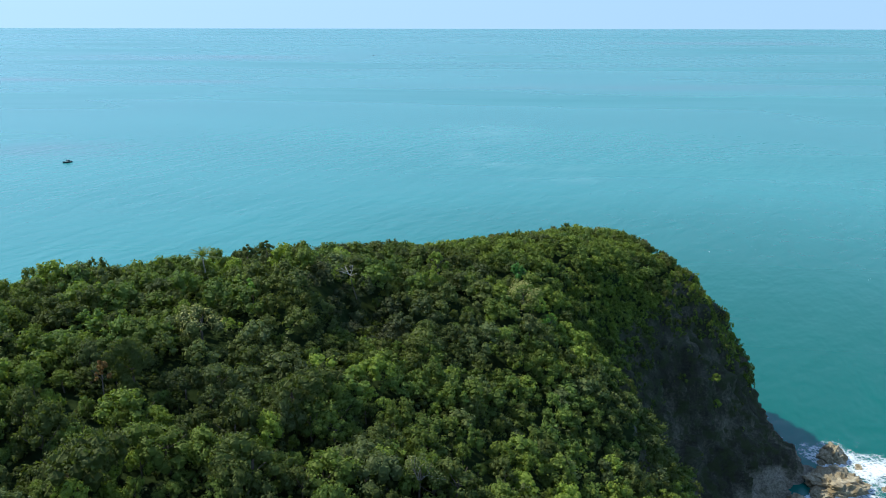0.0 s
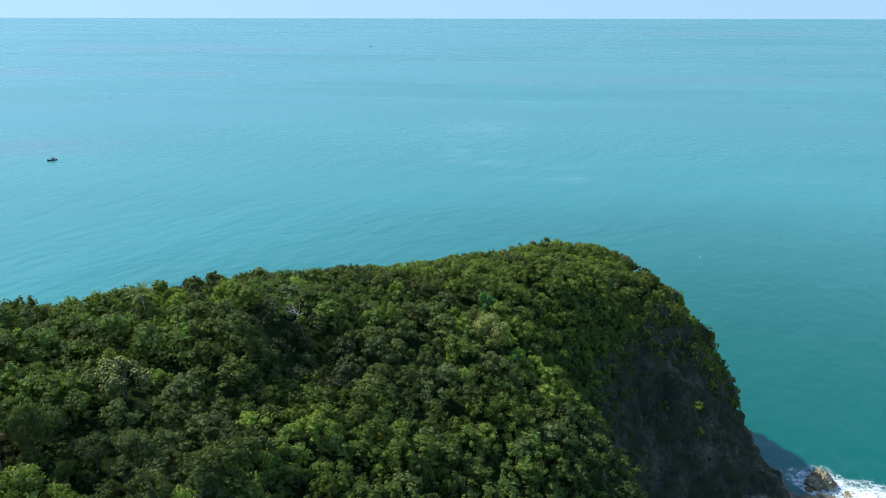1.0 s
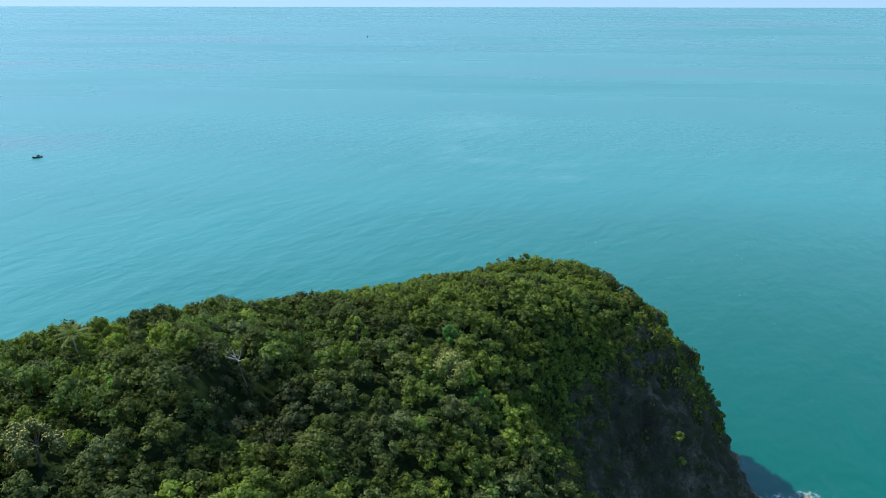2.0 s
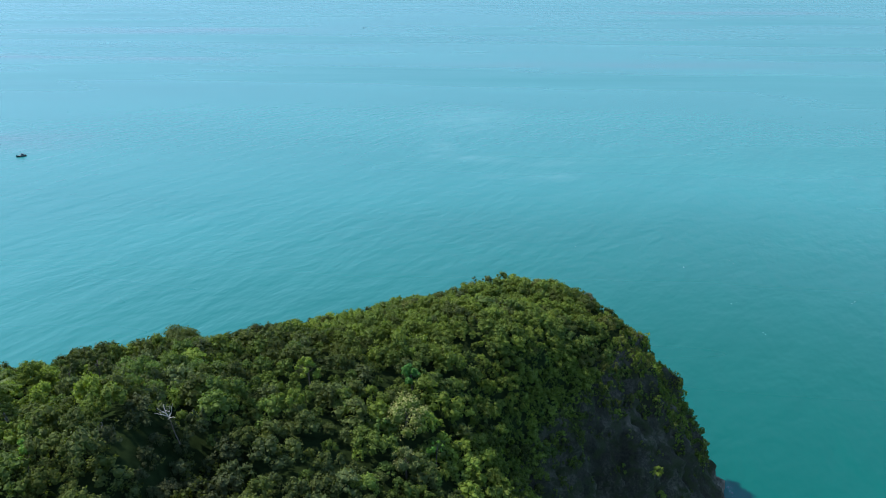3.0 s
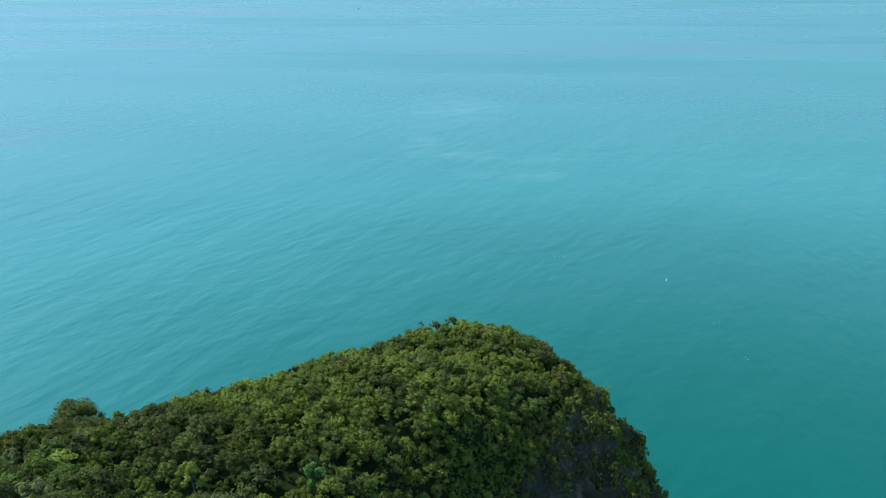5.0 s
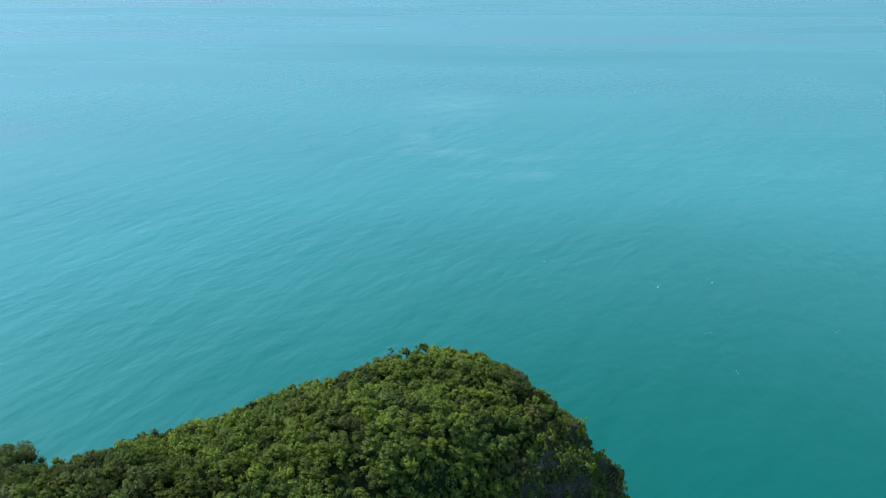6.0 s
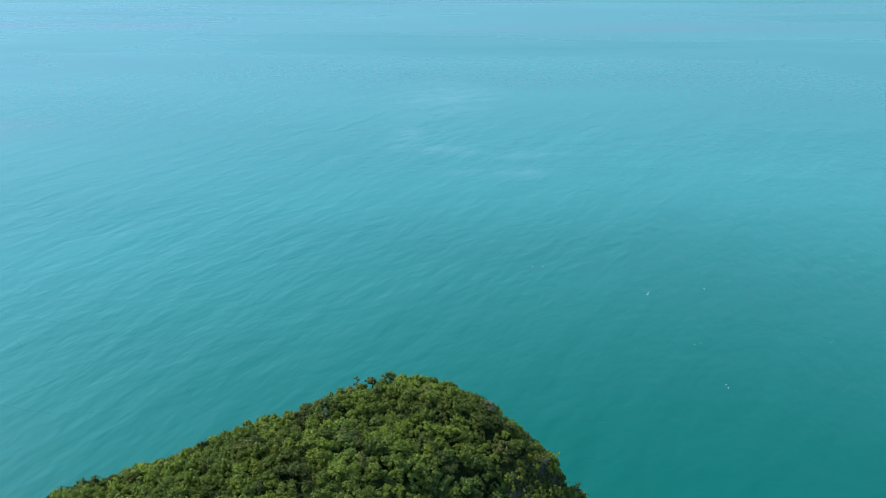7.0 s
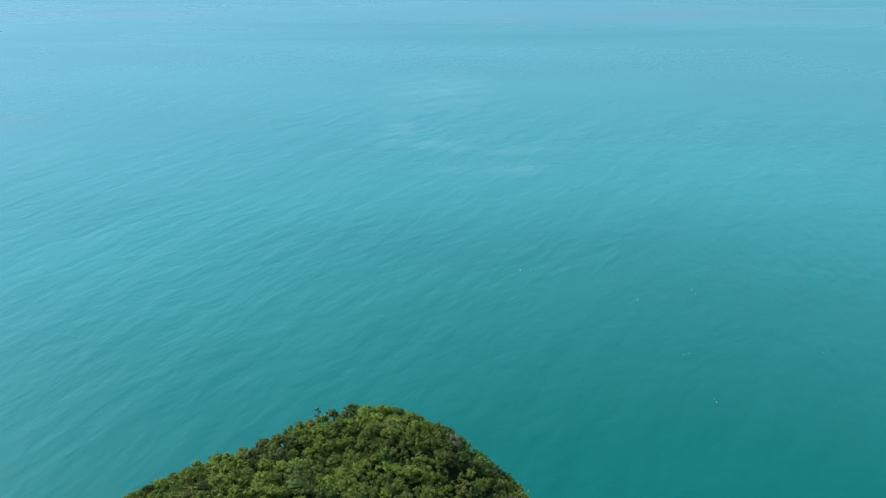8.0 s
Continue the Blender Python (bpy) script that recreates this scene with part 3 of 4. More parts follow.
        turn = rng.uniform(0, 2 * np.pi)
        if single[n]:
            k = int(rng.integers(7))
            m = Matrix.LocRotScale((x, y, foot), Euler((0, 0, turn)), scale)
            if (k, sort) in made:
                ob = copy_thing(made[k, sort], m)
            else:
                ob = new("tree")
                v, f = FINE[k]
                mesh_object("crown", from_arrays("crown", v, f, tints=k / 6), (LEAF[sort],), ob)
                v, f = trunk_arrays(np.random.default_rng(k), 6.0, 0.16)
                mesh_object("trunk", from_arrays("trunk", v, f), (BARK,), ob)
                tagged(ob, TREE_LABELS[sort], "tree", "forest trees")
                ob.matrix_basis = m
                made[k, sort] = ob
        else:
            v, f = (COARSE if across[n] > 1.1 and y > 56 else FAR)[int(rng.integers(7))]
            if y < 56:
                scale = tuple(1.5 * c for c in scale)
                foot -= 1.5
                f = f[rng.random(len(f)) < 0.45]
            f = f[v[f].mean(1)[:, 2] > (2.0 if across[n] < 1.7 else 3.0 if y < 150 else 3.4)]  # skirts lie in the neighbours' crowns
            if across[n] < 0.95:
                f = f[rng.random(len(f)) < 0.5]
            c, s = math.cos(turn), math.sin(turn)
            p = v * scale
            p = np.c_[p[:, 0] * c - p[:, 1] * s + x, p[:, 0] * s + p[:, 1] * c + y, p[:, 2] + foot]
            g = 0 if y < 150 else 1
            groups[g][0].append(p)
            groups[g][1].append(f + bases[g])
            groups[g][2].append(np.full(len(f), sort))
            groups[g][3].append(np.full(len(f), rng.random() if y < 172 else rng.uniform(0.30, 1.0)))
            bases[g] += len(p)
    for g, label in ((0, "dense green forest canopy covering the ridge"), (1, "low dense green canopy over the rounded end of the headland")):
        vs, fs, ms, ts = groups[g]
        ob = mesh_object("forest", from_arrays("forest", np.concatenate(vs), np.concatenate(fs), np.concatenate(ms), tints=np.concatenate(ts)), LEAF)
        tagged(ob, label, "forest", kind="stuff")
    vs, fs, ms, base = [], [], [], 0
    for _ in range(4200):
        n = int(rng.integers(len(spots)))
        if spots[n, 1] < 56 or spots[n, 1] > 125 or across[n] < 1.2:
            continue
        x, y = spots[n] + rng.normal(size=2) * 1.5
        if across[n] > 3.9 and y > 140:
            continue
        v, f = FAR[int(rng.integers(7))]
        f = f[rng.random(len(f)) < 0.24]
        k, turn = rng.uniform(0.45, 0.7), rng.uniform(0, 6.28)
        c, s = math.cos(turn) * k, math.sin(turn) * k
        vs.append(np.c_[v[:, 0] * c - v[:, 1] * s + x, v[:, 0] * s + v[:, 1] * c + y, (v[:, 2] - 3.0) * k * 0.9 + low[n] + 0.5])
        fs.append(f + base)
        ms.append(np.full(len(f), int(rng.choice((0, 0, 1, 3)))))
        base += len(v)
    ob = mesh_object("undergrowth", from_arrays("undergrowth", np.concatenate(vs), np.concatenate(fs), np.concatenate(ms)), LEAF)
    tagged(ob, "dense dark green undergrowth between the forest trees", "undergrowth", kind="stuff")


build_forest()


def build_cliff_shrubs():
    """Bushes that cling to the cliff: thick below the brow and on the outer nose, sparse in the gully."""
    rng = np.random.default_rng(8)
    vs, fs, ms, base = [], [], [], 0
    flat, norm, part_of = GROUND.reshape(-1, 3), GROUND_NORMAL.reshape(-1, 3), GROUND_PART.ravel()
    for i in rng.permutation(len(flat)):
        p = part_of[i]
        x, y, z = flat[i]
        steep = 2.6 < p < 3.9 and norm[i][2] < 0.80 and y > 140
        if not (steep or 3.9 <= p < 5.7) or y < 95 or z < 7:
            continue
        patch = noise.noise(Vector((x * 0.10, y * 0.10, z * 0.06)))
        rib = noise.noise(Vector((x * 0.28, y * 0.28, z * 0.03)))  # bushes root along upright ribs of the rock
        nose = min(1.0, max(0.0, (y - 189) / 5))
        low_edge = 36 - 20 * nose + 6 * patch
        full = min(1.0, max(0.0, (z - low_edge) / (11 - 3 * nose)))
        cover = full * (0.85 + 1.5 * rib + 0.5 * patch) + 0.045 + max(0.0, patch - 0.28) * 0.8 * (0.4 + nose)
        if steep:
            cover = 0.75 + 0.8 * rib
        if rng.random() > (0.30 + 0.10 * nose) * min(1.0, max(0.02, cover)):
            continue
        # leaf colours hold light on nose and steep face, shade in the gully
        sort = int(rng.choice((2, 6, 2, 1, 6, 4))) if y > 191 else int(rng.choice((1, 2, 4, 1, 2) if steep else (0, 0, 3, 0, 1)))
        v, f = FAR[int(rng.integers(7))]
        f = f[rng.random(len(f)) < (0.31 if steep else 0.38)]
        r = rng.uniform(0.34, 0.66) if steep else rng.uniform(0.26, 0.56)
        turn = rng.uniform(0, 6.28)
        c, s = math.cos(turn), math.sin(turn)
        q = (v - (0, 0, 3.6)) * (r, r, r * rng.uniform(1.0, 1.7))
        q = np.c_[q[:, 0] * c - q[:, 1] * s, q[:, 0] * s + q[:, 1] * c, q[:, 2]]
        vs.append(q + flat[i] + norm[i] * 0.15)
        fs.append(f + base)
        ms.append(np.full(len(f), sort))
        base += len(v)
    ob = mesh_object("shrubs", from_arrays("shrubs", np.concatenate(vs), np.concatenate(fs), np.concatenate(ms), tints=np.repeat(rng.random(len(fs)), [len(f) for f in fs])), LEAF)
    tagged(ob, "low green shrubs clinging to the dark cliff face", "shrub", kind="stuff")


build_cliff_shrubs()


# ---- the shore ----
def rock_mesh(seed, size, sharp):
    bm = bmesh.new()
    bmesh.ops.create_icosphere(bm, subdivisions=5, radius=1.0)
    for v in bm.verts:
        p = v.co.copy() + Vector((seed * 7.3, seed * 3.1, 0))
        facet = noise.cell_vector(p * 1.6) * 0.10
        d = 1 + 0.30 * noise.noise(p * 0.9) + 0.16 * noise.ridged_multi_fractal(p * 1.7, 0.9, 2.1, 4, 1.0, 2.0) - 0.14 + 0.15 * noise.fractal(p * 4, 0.7, 2.2, 5) * sharp + 0.10 * noise.noise(p * 2.6)
        slab = noise.voronoi(p * 2.3)[0]
        d += 0.22 * (slab[1] - slab[0]) - 0.06
        v.co = Vector((v.co.x * d * size[0], v.co.y * d * size[1], v.co.z * d * size[2])) + facet * size[2]
    me = bpy.data.meshes.new("shore_rock")
    bm.to_mesh(me)
    bm.free()
    return me


# x, y, z, half sizes, turn
SHORE_ROCKS = [
    (98.8, 177.3, -0.4, 7.4, 5.8, 3.7, 8),
    (104.2, 190.0, 0.2, 3.7, 3.0, 3.6, 40),
    (100.2, 188.2, -0.3, 1.5, 1.2, 1.2, 70),
    (93.5, 173.0, -0.2, 3.0, 2.2, 1.7, 15),
    (86.0, 170.0, -0.2, 2.8, 2.2, 1.8, 55),
    (109.5, 186.0, -0.4, 1.8, 1.1, 0.9, 80),
    (112.0, 176.0, -0.4, 1.6, 1.2, 0.9, 30),
]


def build_shore_rocks():
    labels = ["large tan weathered rock awash in white surf", "brown rounded rock with wet dark sides in surf"]
    for k, (x, y, z, a, b, c, turn) in enumerate(SHORE_ROCKS):
        ob = mesh_object("shore_rock", rock_mesh(k + 1, (a, b, c), 1.0), (ROCK_SHORE,))
        ob.matrix_basis = pose(x, y, z, 0, 0, turn)
        tagged(ob, labels[0] if a > 5 else labels[1], "rock", "shore rocks")


build_shore_rocks()


def build_surf():
    """White water round the rocks: a lacy sheet of foam, thick near the rocks and torn further off."""
    step = 0.5
    xs, ys = np.arange(62, 128, step), np.arange(150, 214, step)
    gx, gy = np.meshgrid(xs, ys)
    near = np.full(gx.shape, 99.0)
    for x, y, z, a, b, c, turn in SHORE_ROCKS:
        t = radians(turn)
        u, v = (gx - x) * math.cos(t) + (gy - y) * math.sin(t), -(gx - x) * math.sin(t) + (gy - y) * math.cos(t)
        near = np.minimum(near, (np.hypot(u / a, v / b) - 1) * min(a, b) + (0 if a > 3.5 else 2.5))
    shore = spline(RIGHT_SHORE, gy.ravel()).reshape(gx.shape)
    near = np.minimum(near + 1.2, np.abs(gx - shore) * 1.6 + 7.2)
    near = np.minimum(near, np.hypot((gx - 114) / 1.5, gy - 185) - 1.8)
    near = near + np.array([noise.noise(Vector((x * 0.16, y * 0.16, 7))) * 3.0 for x, y in zip(gx.ravel(), gy.ravel())]).reshape(gx.shape)
    wet = (near < 8.5) & (gx > shore - 2)
    h = 0.06 + 0.45 * np.clip(1 - near / 5, 0, 1) ** 2
    idx = np.arange(gx.size).reshape(gx.shape)
    quads = np.stack([idx[:-1, :-1], idx[:-1, 1:], idx[1:, 1:], idx[1:, :-1]], -1)[wet[:-1, :-1]]
    used, inverse = np.unique(quads, return_inverse=True)
    v = np.stack([gx, gy, h], -1).reshape(-1, 3)[used]
    me = from_arrays("surf", v, inverse.reshape(-1, 4), smooth=True)
    me.attributes.new("thick", "FLOAT", "POINT").data.foreach_set("value", np.clip(1 - near.ravel()[used] / 8.5, 0, 1).astype(np.float32))
    ob = mesh_object("surf", me, (SURF,))
    tagged(ob, "white foaming surf breaking round the shore rocks", "surf", kind="stuff")


build_surf()


def build_whitecaps():
    rng = np.random.default_rng(3)
    vs, fs = [], []
    for x, y in ((155, 389), (138, 341), (129, 383), (139, 311), (190, 343), (84, 411)):
        for _ in range(2):
            a, l, w = radians(rng.uniform(30, 70)), rng.uniform(0.25, 0.7), rng.uniform(0.08, 0.2)
            cx, cy = x + rng.normal() * 1.6, y + rng.normal() * 1.2
            d, n = np.array((math.cos(a), math.sin(a), 0)), np.array((-math.sin(a), math.cos(a), 0))
            c = np.array((cx, cy, 0.12))
            base = len(vs)
            vs += [c - d * l, c - n * w, c + d * l * 0.8, c + n * w * 0.7 + (0, 0, 0.1)]
            fs.append((base, base + 1, base + 2, base + 3))
    ob = mesh_object("whitecaps", from_arrays("whitecaps", np.array(vs), np.array(fs)), (FOAM,))
    tagged(ob, "tiny white wave crests scattered on turquoise water", "whitecap", kind="stuff")


build_whitecaps()


# ---- single trees that stand out of the forest ----
def lone_tree(name, label, x, y, top, tall, wide, leaves, count, size, seed, lobes=10, dense=True, blossom=0):
    rng = np.random.default_rng(seed)
    ob = new(name)
    ob.matrix_basis = pose(x, y, top - tall)
    shape = tree_lobes(rng, wide, tall, lobes)
    v, f = leaf_cloud(rng, shape, count, size)
    if dense:
        v2, f2 = core_mesh(rng, shape)
        v, f = np.concatenate([v, v2]), np.concatenate([f, f2 + len(v)])
    mesh_object("crown", from_arrays("crown", v, f, tints=0.7), (leaves,), ob)
    if blossom:
        v, f = leaf_cloud(rng, [(x, y, z + 0.12, r * 1.06, flat) for x, y, z, r, flat in shape], blossom, size * 0.62)
        mesh_object("blossom", from_arrays("blossom", v, f, tints=0.8), (LEAF_PALE,), ob, "pale cream blossom")
    v, f = trunk_arrays(rng, tall, 0.05 * wide + 0.05)
    mesh_object("trunk", from_arrays("trunk", v, f), (BARK,), ob)
    return tagged(ob, label, "tree")


lone_tree("blossoming_tree", "tree with pale cream blossom among dark green canopy", 12, 141.0, 68.8, 4.4, 4.2, LEAF[1], 520, 0.34, 71, 22, True, 1300)
lone_tree("pale_tree", "sparse tree with pale whitish leaves on the ridge", -37.5, 101.3, 79.6, 6.0, 3.7, LEAF[3], 520, 0.34, 72, 18, True, 900)
lone_tree("fresh_tree", "small bright fresh-green tree among darker trees", -33, 113, 79.5, 5.5, 1.7, LEAF_BRIGHT, 420, 0.40, 73, 6)
lone_tree("rusty_shrub", "small withered shrub with rust-brown leaves", -43, 82, 80.0, 4.5, 1.1, LEAF_RUST, 420, 0.26, 74, 9)
lone_tree("tall_tree", "taller dark green tree on the far edge of the ridge", -37, 176, 64.5, 8.5, 5.0, LEAF[0], 4000, 0.27, 75, 32)
lone_tree("grey_tree", "broad greyish thin-leaved tree in the forest", -11, 77.5, 71.6, 5.6, 4.4, LEAF[3], 1700, 0.27, 76, 30)
lone_tree("flecked_tree", "bushy green tree flecked with pale leaf undersides", 12.7, 131.8, 66.4, 5.4, 2.4, LEAF[3], 700, 0.28, 78, 16, True, 240)
lone_tree("lime_tree", "small lime-green tree between darker crowns", 17, 136.8, 64.8, 4.6, 1.2, LEAF_BRIGHT, 360, 0.28, 79, 7)
lone_tree("yellow_tree", "yellow-green round tree among dark crowns", -4.7, 147.6, 73.4, 5.2, 1.9, LEAF[2], 600, 0.28, 84, 14)
lone_tree("yellow_tree", "yellow-green round tree among dark crowns", -5.8, 137.6, 73.4, 5.2, 2.1, LEAF[2], 650, 0.28, 85, 15)
lone_tree("emerald_tree", "fresh emerald-green bushy tree among darker trees", 12.2, 153.2, 69.2, 5.2, 2.0, LEAF_EMERALD, 650, 0.28, 86, 14)
lone_tree("skyline_shrub", "thin grey-green shrub standing on the summit edge", 24.2, 228.2, 56.0, 4.0, 0.8, LEAF[3], 300, 0.22, 87, 8)
lone_tree("dry_shrub", "greyish dry twiggy shrub on the seaward brow", 54.2, 220.6, 54.9, 3.6, 2.0, LEAF_DRY, 900, 0.22, 88, 16)
lone_tree("lime_shrub", "bright lime-green shrub on the seaward brow", 60.0, 218.9, 50.7, 3.6, 1.3, LEAF_BRIGHT, 420, 0.25, 89, 9)
for (x, y, top, wide), seed in (((63.1, 174.8, 33.6, 1.5), 90), ((65.9, 178.3, 24.4, 1.1), 91)):
    lone_tree("cliff_bush", "yellow-green bush rooted on the dark cliff", x, y, top, 2.2, wide * 1.15, LEAF[2], 620, 0.24, seed, 12)


def build_silver_tree():
    """A half-bare tree: pale crooked limbs that reach out of a thin silvery crown."""
    ob = lone_tree("silver_tree", "half-bare tree with pale silvery limbs and thin leaves", -4.9, 78.8, 70.2, 6.0, 2.3, LEAF[3], 620, 0.25, 77, 12, False, 120)
    rng = np.random.default_rng(17)
    for k in range(7):
        tip, way = np.array((0.1, 0.0, 2.2)), np.array((math.cos(k * 0.9) * 0.7, math.sin(k * 0.9) * 0.7, 1.1))
        pts = [tip]
        for _ in range(5):
            way = way + rng.normal(size=3) * 0.32
            tip = tip + way / np.linalg.norm(way) * 0.72
            pts.append(tip)
        fork = [pts[3], pts[3] + rng.normal(size=3) * 0.35 + (0, 0, 0.4), pts[3] + rng.normal(size=3) * 0.6 + (0, 0, 0.9)]
        mesh_object("branch", limb_mesh("branch", [(pts, 0.06, 0.02), (fork, 0.03, 0.012)]), (BARK_SILVER,), ob, "pale bleached limb")


for at, seed in (((-41.5, 140), 81), ((-53, 128.5), 82), ((-38, 143), 83)):
    lone_tree("slender_tree", "slender dark tree standing above the ridge canopy", *at, 76.8 if seed != 82 else 77.4, 6.0, 1.7, LEAF[0], 420, 0.34, seed, 11)


def limb_mesh(name, paths):
    """Tapered crooked branches out of (points, start radius, end radius)."""
    vs, fs, base, segs = [], [], 0, 6
    for pts, r0, r1 in paths:
        pts = [np.array(p, float) for p in pts]
        for i, p in enumerate(pts):
            d = pts[min(i + 1, len(pts) - 1)] - pts[max(i - 1, 0)]
            d /= np.linalg.norm(d)
            side = np.cross(d, (0.3, 0.9, 0.2))
            side /= np.linalg.norm(side)
            up = np.cross(side, d)
            r = r0 + (r1 - r0) * i / (len(pts) - 1)
            a = np.linspace(0, 2 * np.pi, segs, endpoint=False)[:, None]
            vs.append(p + r * (np.cos(a) * side + np.sin(a) * up))
            if i:
                idx = base + np.arange(segs)
                fs.append(np.stack([idx - segs, np.roll(idx, -1) - segs, np.roll(idx, -1), idx], -1))
            base += segs
    return from_arrays(name, np.concatenate(vs), np.concatenate(fs), smooth=True)


def build_dead_tree(x, y, z, seed, reach, label):
    rng = np.random.default_rng(seed)
    ob = new("dead_tree")
    ob.matrix_basis = pose(x, y, z)
    mesh_object("trunk", limb_mesh("trunk", [([(0.9, 0.3, -4.5), (0.5, 0.0, -2.6), (0.1, 0.2, -1.2), (-0.1, 0.1, 0)], 0.08, 0.05)]), (BARK,), ob)
    for k in range(5):
        a, tip = rng.uniform(0, 6.28), np.array((-0.1, 0.1, 0))
        way = np.array((math.cos(a), math.sin(a) * 0.6, 0.9))
        pts = [tip]
        for _ in range(4):
            way = way + rng.normal(size=3) * 0.45
            tip = tip + way / np.linalg.norm(way) * reach * 0.3
            pts.append(tip)
        twig = [pts[2], pts[2] + rng.normal(size=3) * 0.3 * reach * 0.6 + (0, 0, 0.2), pts[2] + rng.normal(size=3) * 0.4 * reach * 0.6 + (0, 0, 0.4)]
        mesh_object("branch", limb_mesh("branch", [(pts, 0.06, 0.025), (twig, 0.04, 0.015)]), (BARK_DEAD,), ob)
    tagged(ob, label, "dead tree")


build_silver_tree()
build_dead_tree(-19, 123.5, 76.6, 4, 1.7, "bleached bare branches of a dead tree above the canopy")
build_dead_tree(-28, 122, 75.4, 9, 1.2, "small leafless grey tree above the canopy")


def build_palm(x, y, z, tall):
    """A coconut palm whose crown of fronds stands out over the trees; z is the heart of the crown."""
    rng = np.random.default_rng(12)
    ob = new("palm_tree")
    ob.matrix_basis = pose(x, y, z - tall)
    path = [(0.9 * (1 - k / 8) ** 2 - 0.0, 0, tall * k / 8) for k in range(9)]
    mesh_object("trunk", limb_mesh("trunk", [(path, 0.17, 0.10)]), (BARK_DEAD,), ob)
    for k in range(18):
        a = k * 2.4 + rng.uniform(-0.2, 0.2)
        rise = radians(82 - 84 * (k / 17) + rng.uniform(-6, 6))  # the youngest fronds stand up, the oldest hang
        long = rng.uniform(2.3, 2.9)
        out = np.array((math.cos(a), math.sin(a), 0))
        side = np.array((-math.sin(a), math.cos(a), 0))
        spine = [np.array((0, 0, tall)) + out * long * s * (math.cos(rise) + 0.25 * s) + (0, 0, long * (s * math.sin(rise) * 1.05 - 0.40 * s * s)) for s in np.linspace(0, 1, 10)]
        vs, fs = [], []
        for i in range(1, 10):
            p, q = spine[i - 1], spine[i]
            w = long * 0.18 * math.sin(math.pi * (0.12 + 0.80 * i / 10))
            for sgn in (-1, 1):
                for h in (0.0, 0.5):
                    m = p + (q - p) * h
                    tip = m + side * sgn * w + (q - p) * 1.2 + (0, 0, -0.35 * w)
                    b = len(vs)
                    vs += [m, m + (q - p) * 0.42, tip + (q - p) * 0.1, tip]
                    fs.append((b, b + 1, b + 2, b + 3))
        mesh_object("frond", from_arrays("frond", np.array(vs), np.array(fs)), (LEAF_PALM,), ob)
    tagged(ob, "coconut palm with feathery fronds standing above the ridge forest", "palm tree", "palms on the ridge")


build_palm(-46, 128.5, 78.1, 5.7)
build_palm(-71, 121, 76.9, 5.6)


# ---- boats ----
def hull_mesh(long, wide, deep, rise):
    """A wooden hull with a raised bow at +x, a flat stern, thick gunwale and an inner deck."""
    vs, fs, n, m = [], [], 15, 7
    for i in range(n):
        s = i / (n - 1)
        x = (s - 0.5) * long
        half = wide / 2 * (1 - max(0, (s - 0.55) / 0.45) ** 2.0) * (0.80 + 0.20 * min(1, s * 4)) + 0.02
        top = deep * 0.62 + rise * max(0, (s - 0.5) * 2) ** 2.2 + 0.25 * max(0, 0.2 - s)
        for j in range(m):
            u = j / (m - 1) * 2 - 1
            vs.append((x, half * math.copysign(abs(u) ** 0.7, u), -deep * 0.38 + (top + deep * 0.38) * abs(u) ** 2.2))
        vs += [(x, half * 0.88, top), (x, half * 0.86, top - 0.28), (x, -half * 0.86, top - 0.28), (x, -half * 0.88, top)]
    k = m + 4
    for i in range(n - 1):
        for j in range(k):
            a, b = i * k + j, i * k + (j + 1) % k
            fs.append((a, b, b + k, a + k))
    bm = bmesh.new()
    vv = [bm.verts.new(v) for v in vs]
    for f in fs:
        bm.faces.new([vv[i] for i in f])
    bm.faces.new([vv[i] for i in range(k)])
    bm.faces.new([vv[(n - 1) * k + i] for i in reversed(range(k))])
    bmesh.ops.recalc_face_normals(bm, faces=bm.faces)
    me = bpy.data.meshes.new("hull")
    bm.to_mesh(me)
    bm.free()
    return me


def box_mesh(name, size, at, bevel=0.04, taper=1.0):
    bm = bmesh.new()
    bmesh.ops.create_cube(bm, size=1)
    for v in bm.verts:
        t = taper if v.co.z > 0 else 1.0
        v.co = Vector((v.co.x * size[0] * t + at[0], v.co.y * size[1] * t + at[1], v.co.z * size[2] + at[2]))
    bmesh.ops.bevel(bm, geom=bm.edges[:], offset=bevel, segments=1, affect="EDGES")
    me = bpy.data.meshes.new(name)
    bm.to_mesh(me)
    bm.free()
    return me


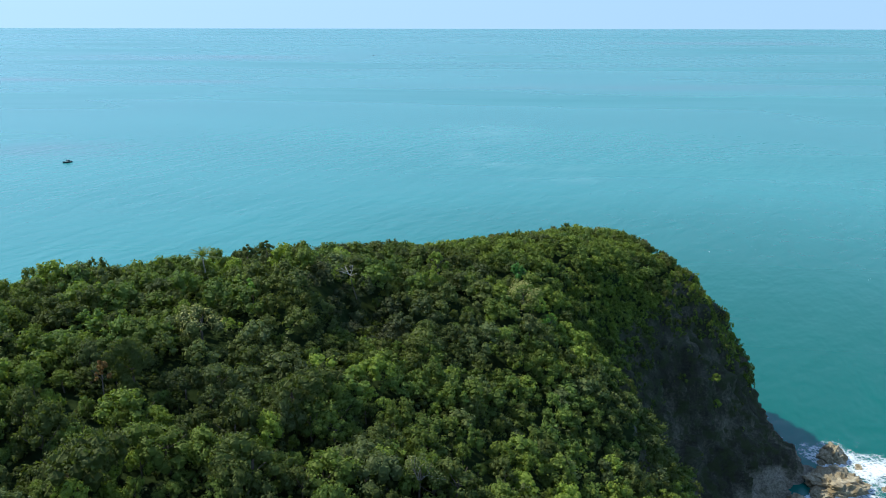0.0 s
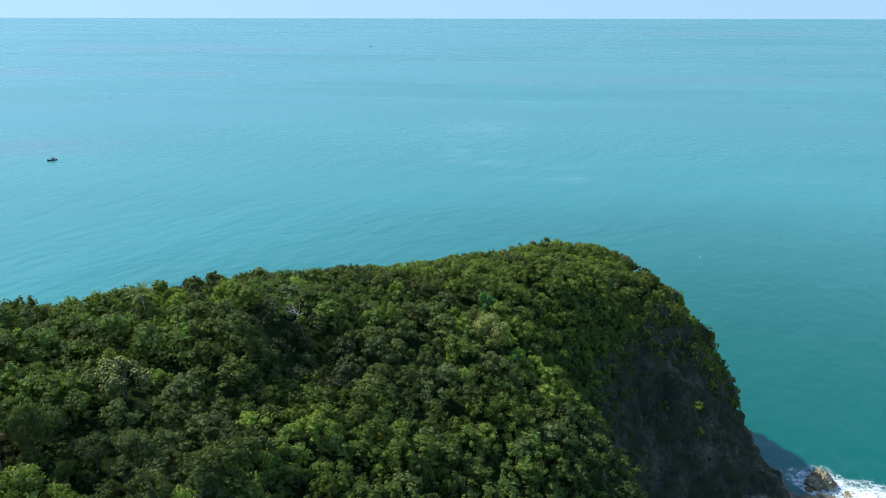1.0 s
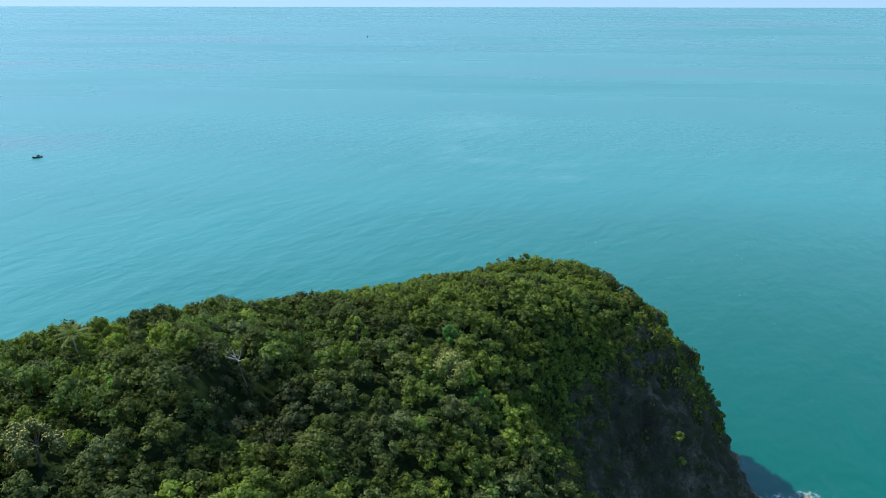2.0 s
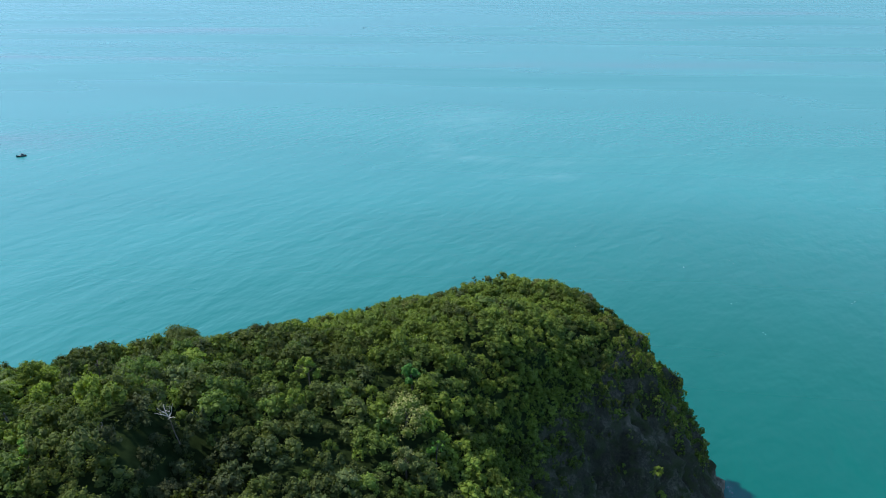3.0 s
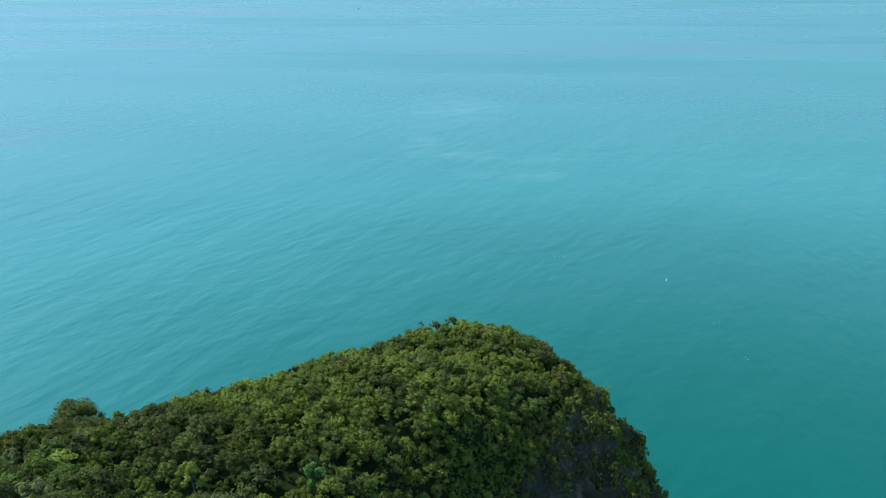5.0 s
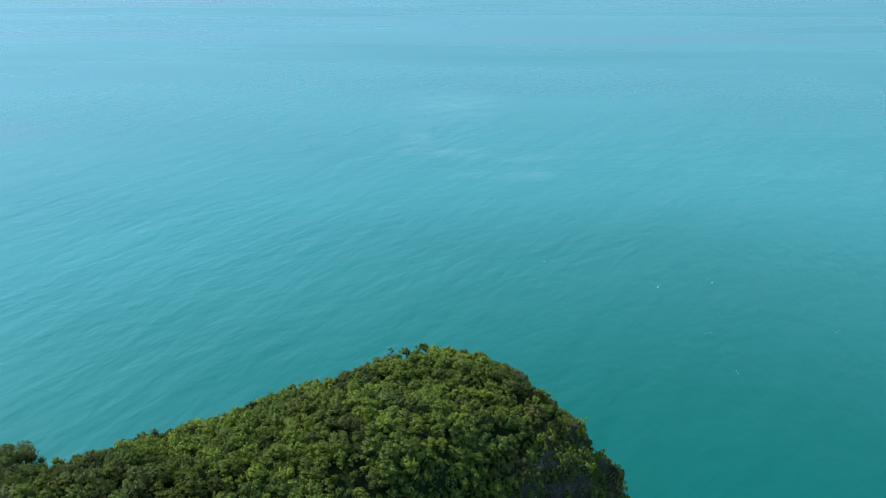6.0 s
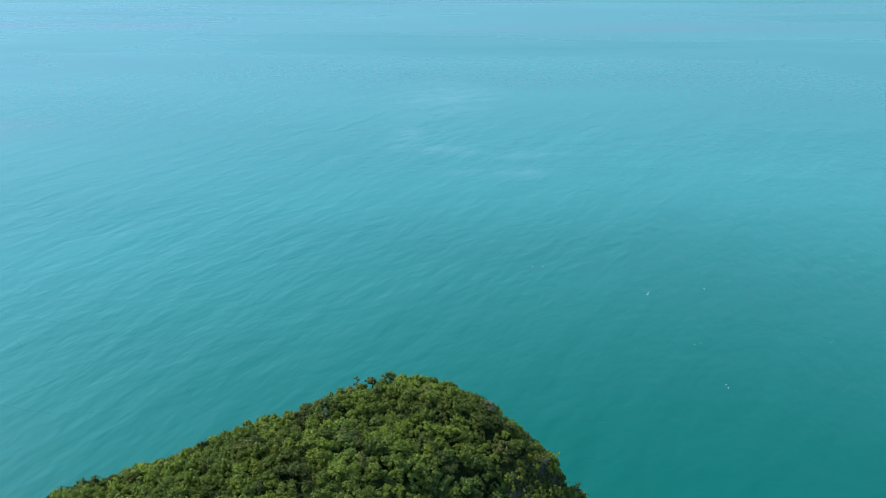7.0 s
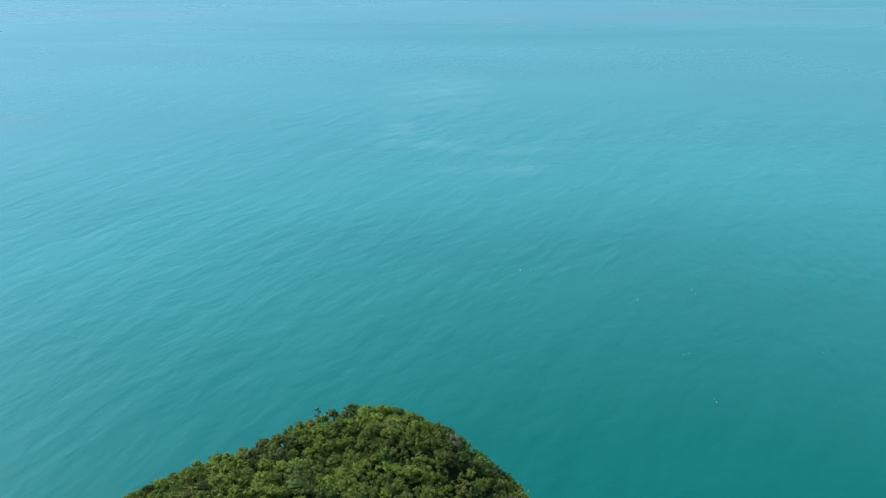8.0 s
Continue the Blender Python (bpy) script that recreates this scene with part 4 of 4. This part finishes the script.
def build_boat(x, y, turn, long, mast, label):
    w = long * 0.30
    ob = new("fishing_boat")
    ob.matrix_basis = pose(x, y, 0.05, 0, 0, turn)
    mesh_object("hull", hull_mesh(long, w, long * 0.17, long * 0.10), (HULL,), ob)
    mesh_object("deck", box_mesh("deck", (long * 0.62, w * 0.72, 0.08), (-long * 0.10, 0, long * 0.075)), (DECK,), ob)
    cabin = mesh_object("cabin", box_mesh("cabin", (long * 0.26, w * 0.62, long * 0.17), (-long * 0.12, 0, long * 0.165), 0.06, 0.94), (CABIN,), ob)
    for side in (-1, 1):
        for k in (-1, 0, 1):
            mesh_object("window", box_mesh("window", (long * 0.055, 0.05, long * 0.05), (-long * 0.12 + k * long * 0.075, side * w * 0.305, long * 0.20), 0.01), (PANE,), cabin)
    mesh_object("roof", box_mesh("roof", (long * 0.32, w * 0.74, 0.10), (-long * 0.12, 0, long * 0.262)), (HULL,), ob)
    mesh_object("mast", limb_mesh("mast", [([(long * 0.08, 0, 0.2), (long * 0.08, 0, mast * 0.6), (long * 0.08, 0, mast)], 0.09, 0.05)]), (HULL,), ob)
    mesh_object("boom", limb_mesh("boom", [([(long * 0.08, 0, mast * 0.5), (long * 0.28, 0, mast * 0.72), (long * 0.42, 0, mast * 0.85)], 0.05, 0.03)]), (HULL,), ob)
    mesh_object("stern_rail", limb_mesh("stern_rail", [([(-long * 0.44, -w * 0.36, long * 0.11), (-long * 0.46, -w * 0.36, long * 0.19), (-long * 0.46, w * 0.36, long * 0.19), (-long * 0.44, w * 0.36, long * 0.11)], 0.05, 0.05)]), (DECK,), ob)
    mesh_object("fish_crate", box_mesh("fish_crate", (long * 0.09, w * 0.34, 0.5), (long * 0.20, 0, long * 0.12)), (DECK,), ob, "pale deck crate")
    tagged(ob, label, "boat", "boats at sea")


build_boat(-323, 612, 232, 7.6, 3.4, "small dark wooden fishing boat with a wheelhouse at sea")
build_boat(-243, 2132, 80, 7.5, 8.5, "tiny dark boat with a tall mast far out at sea")
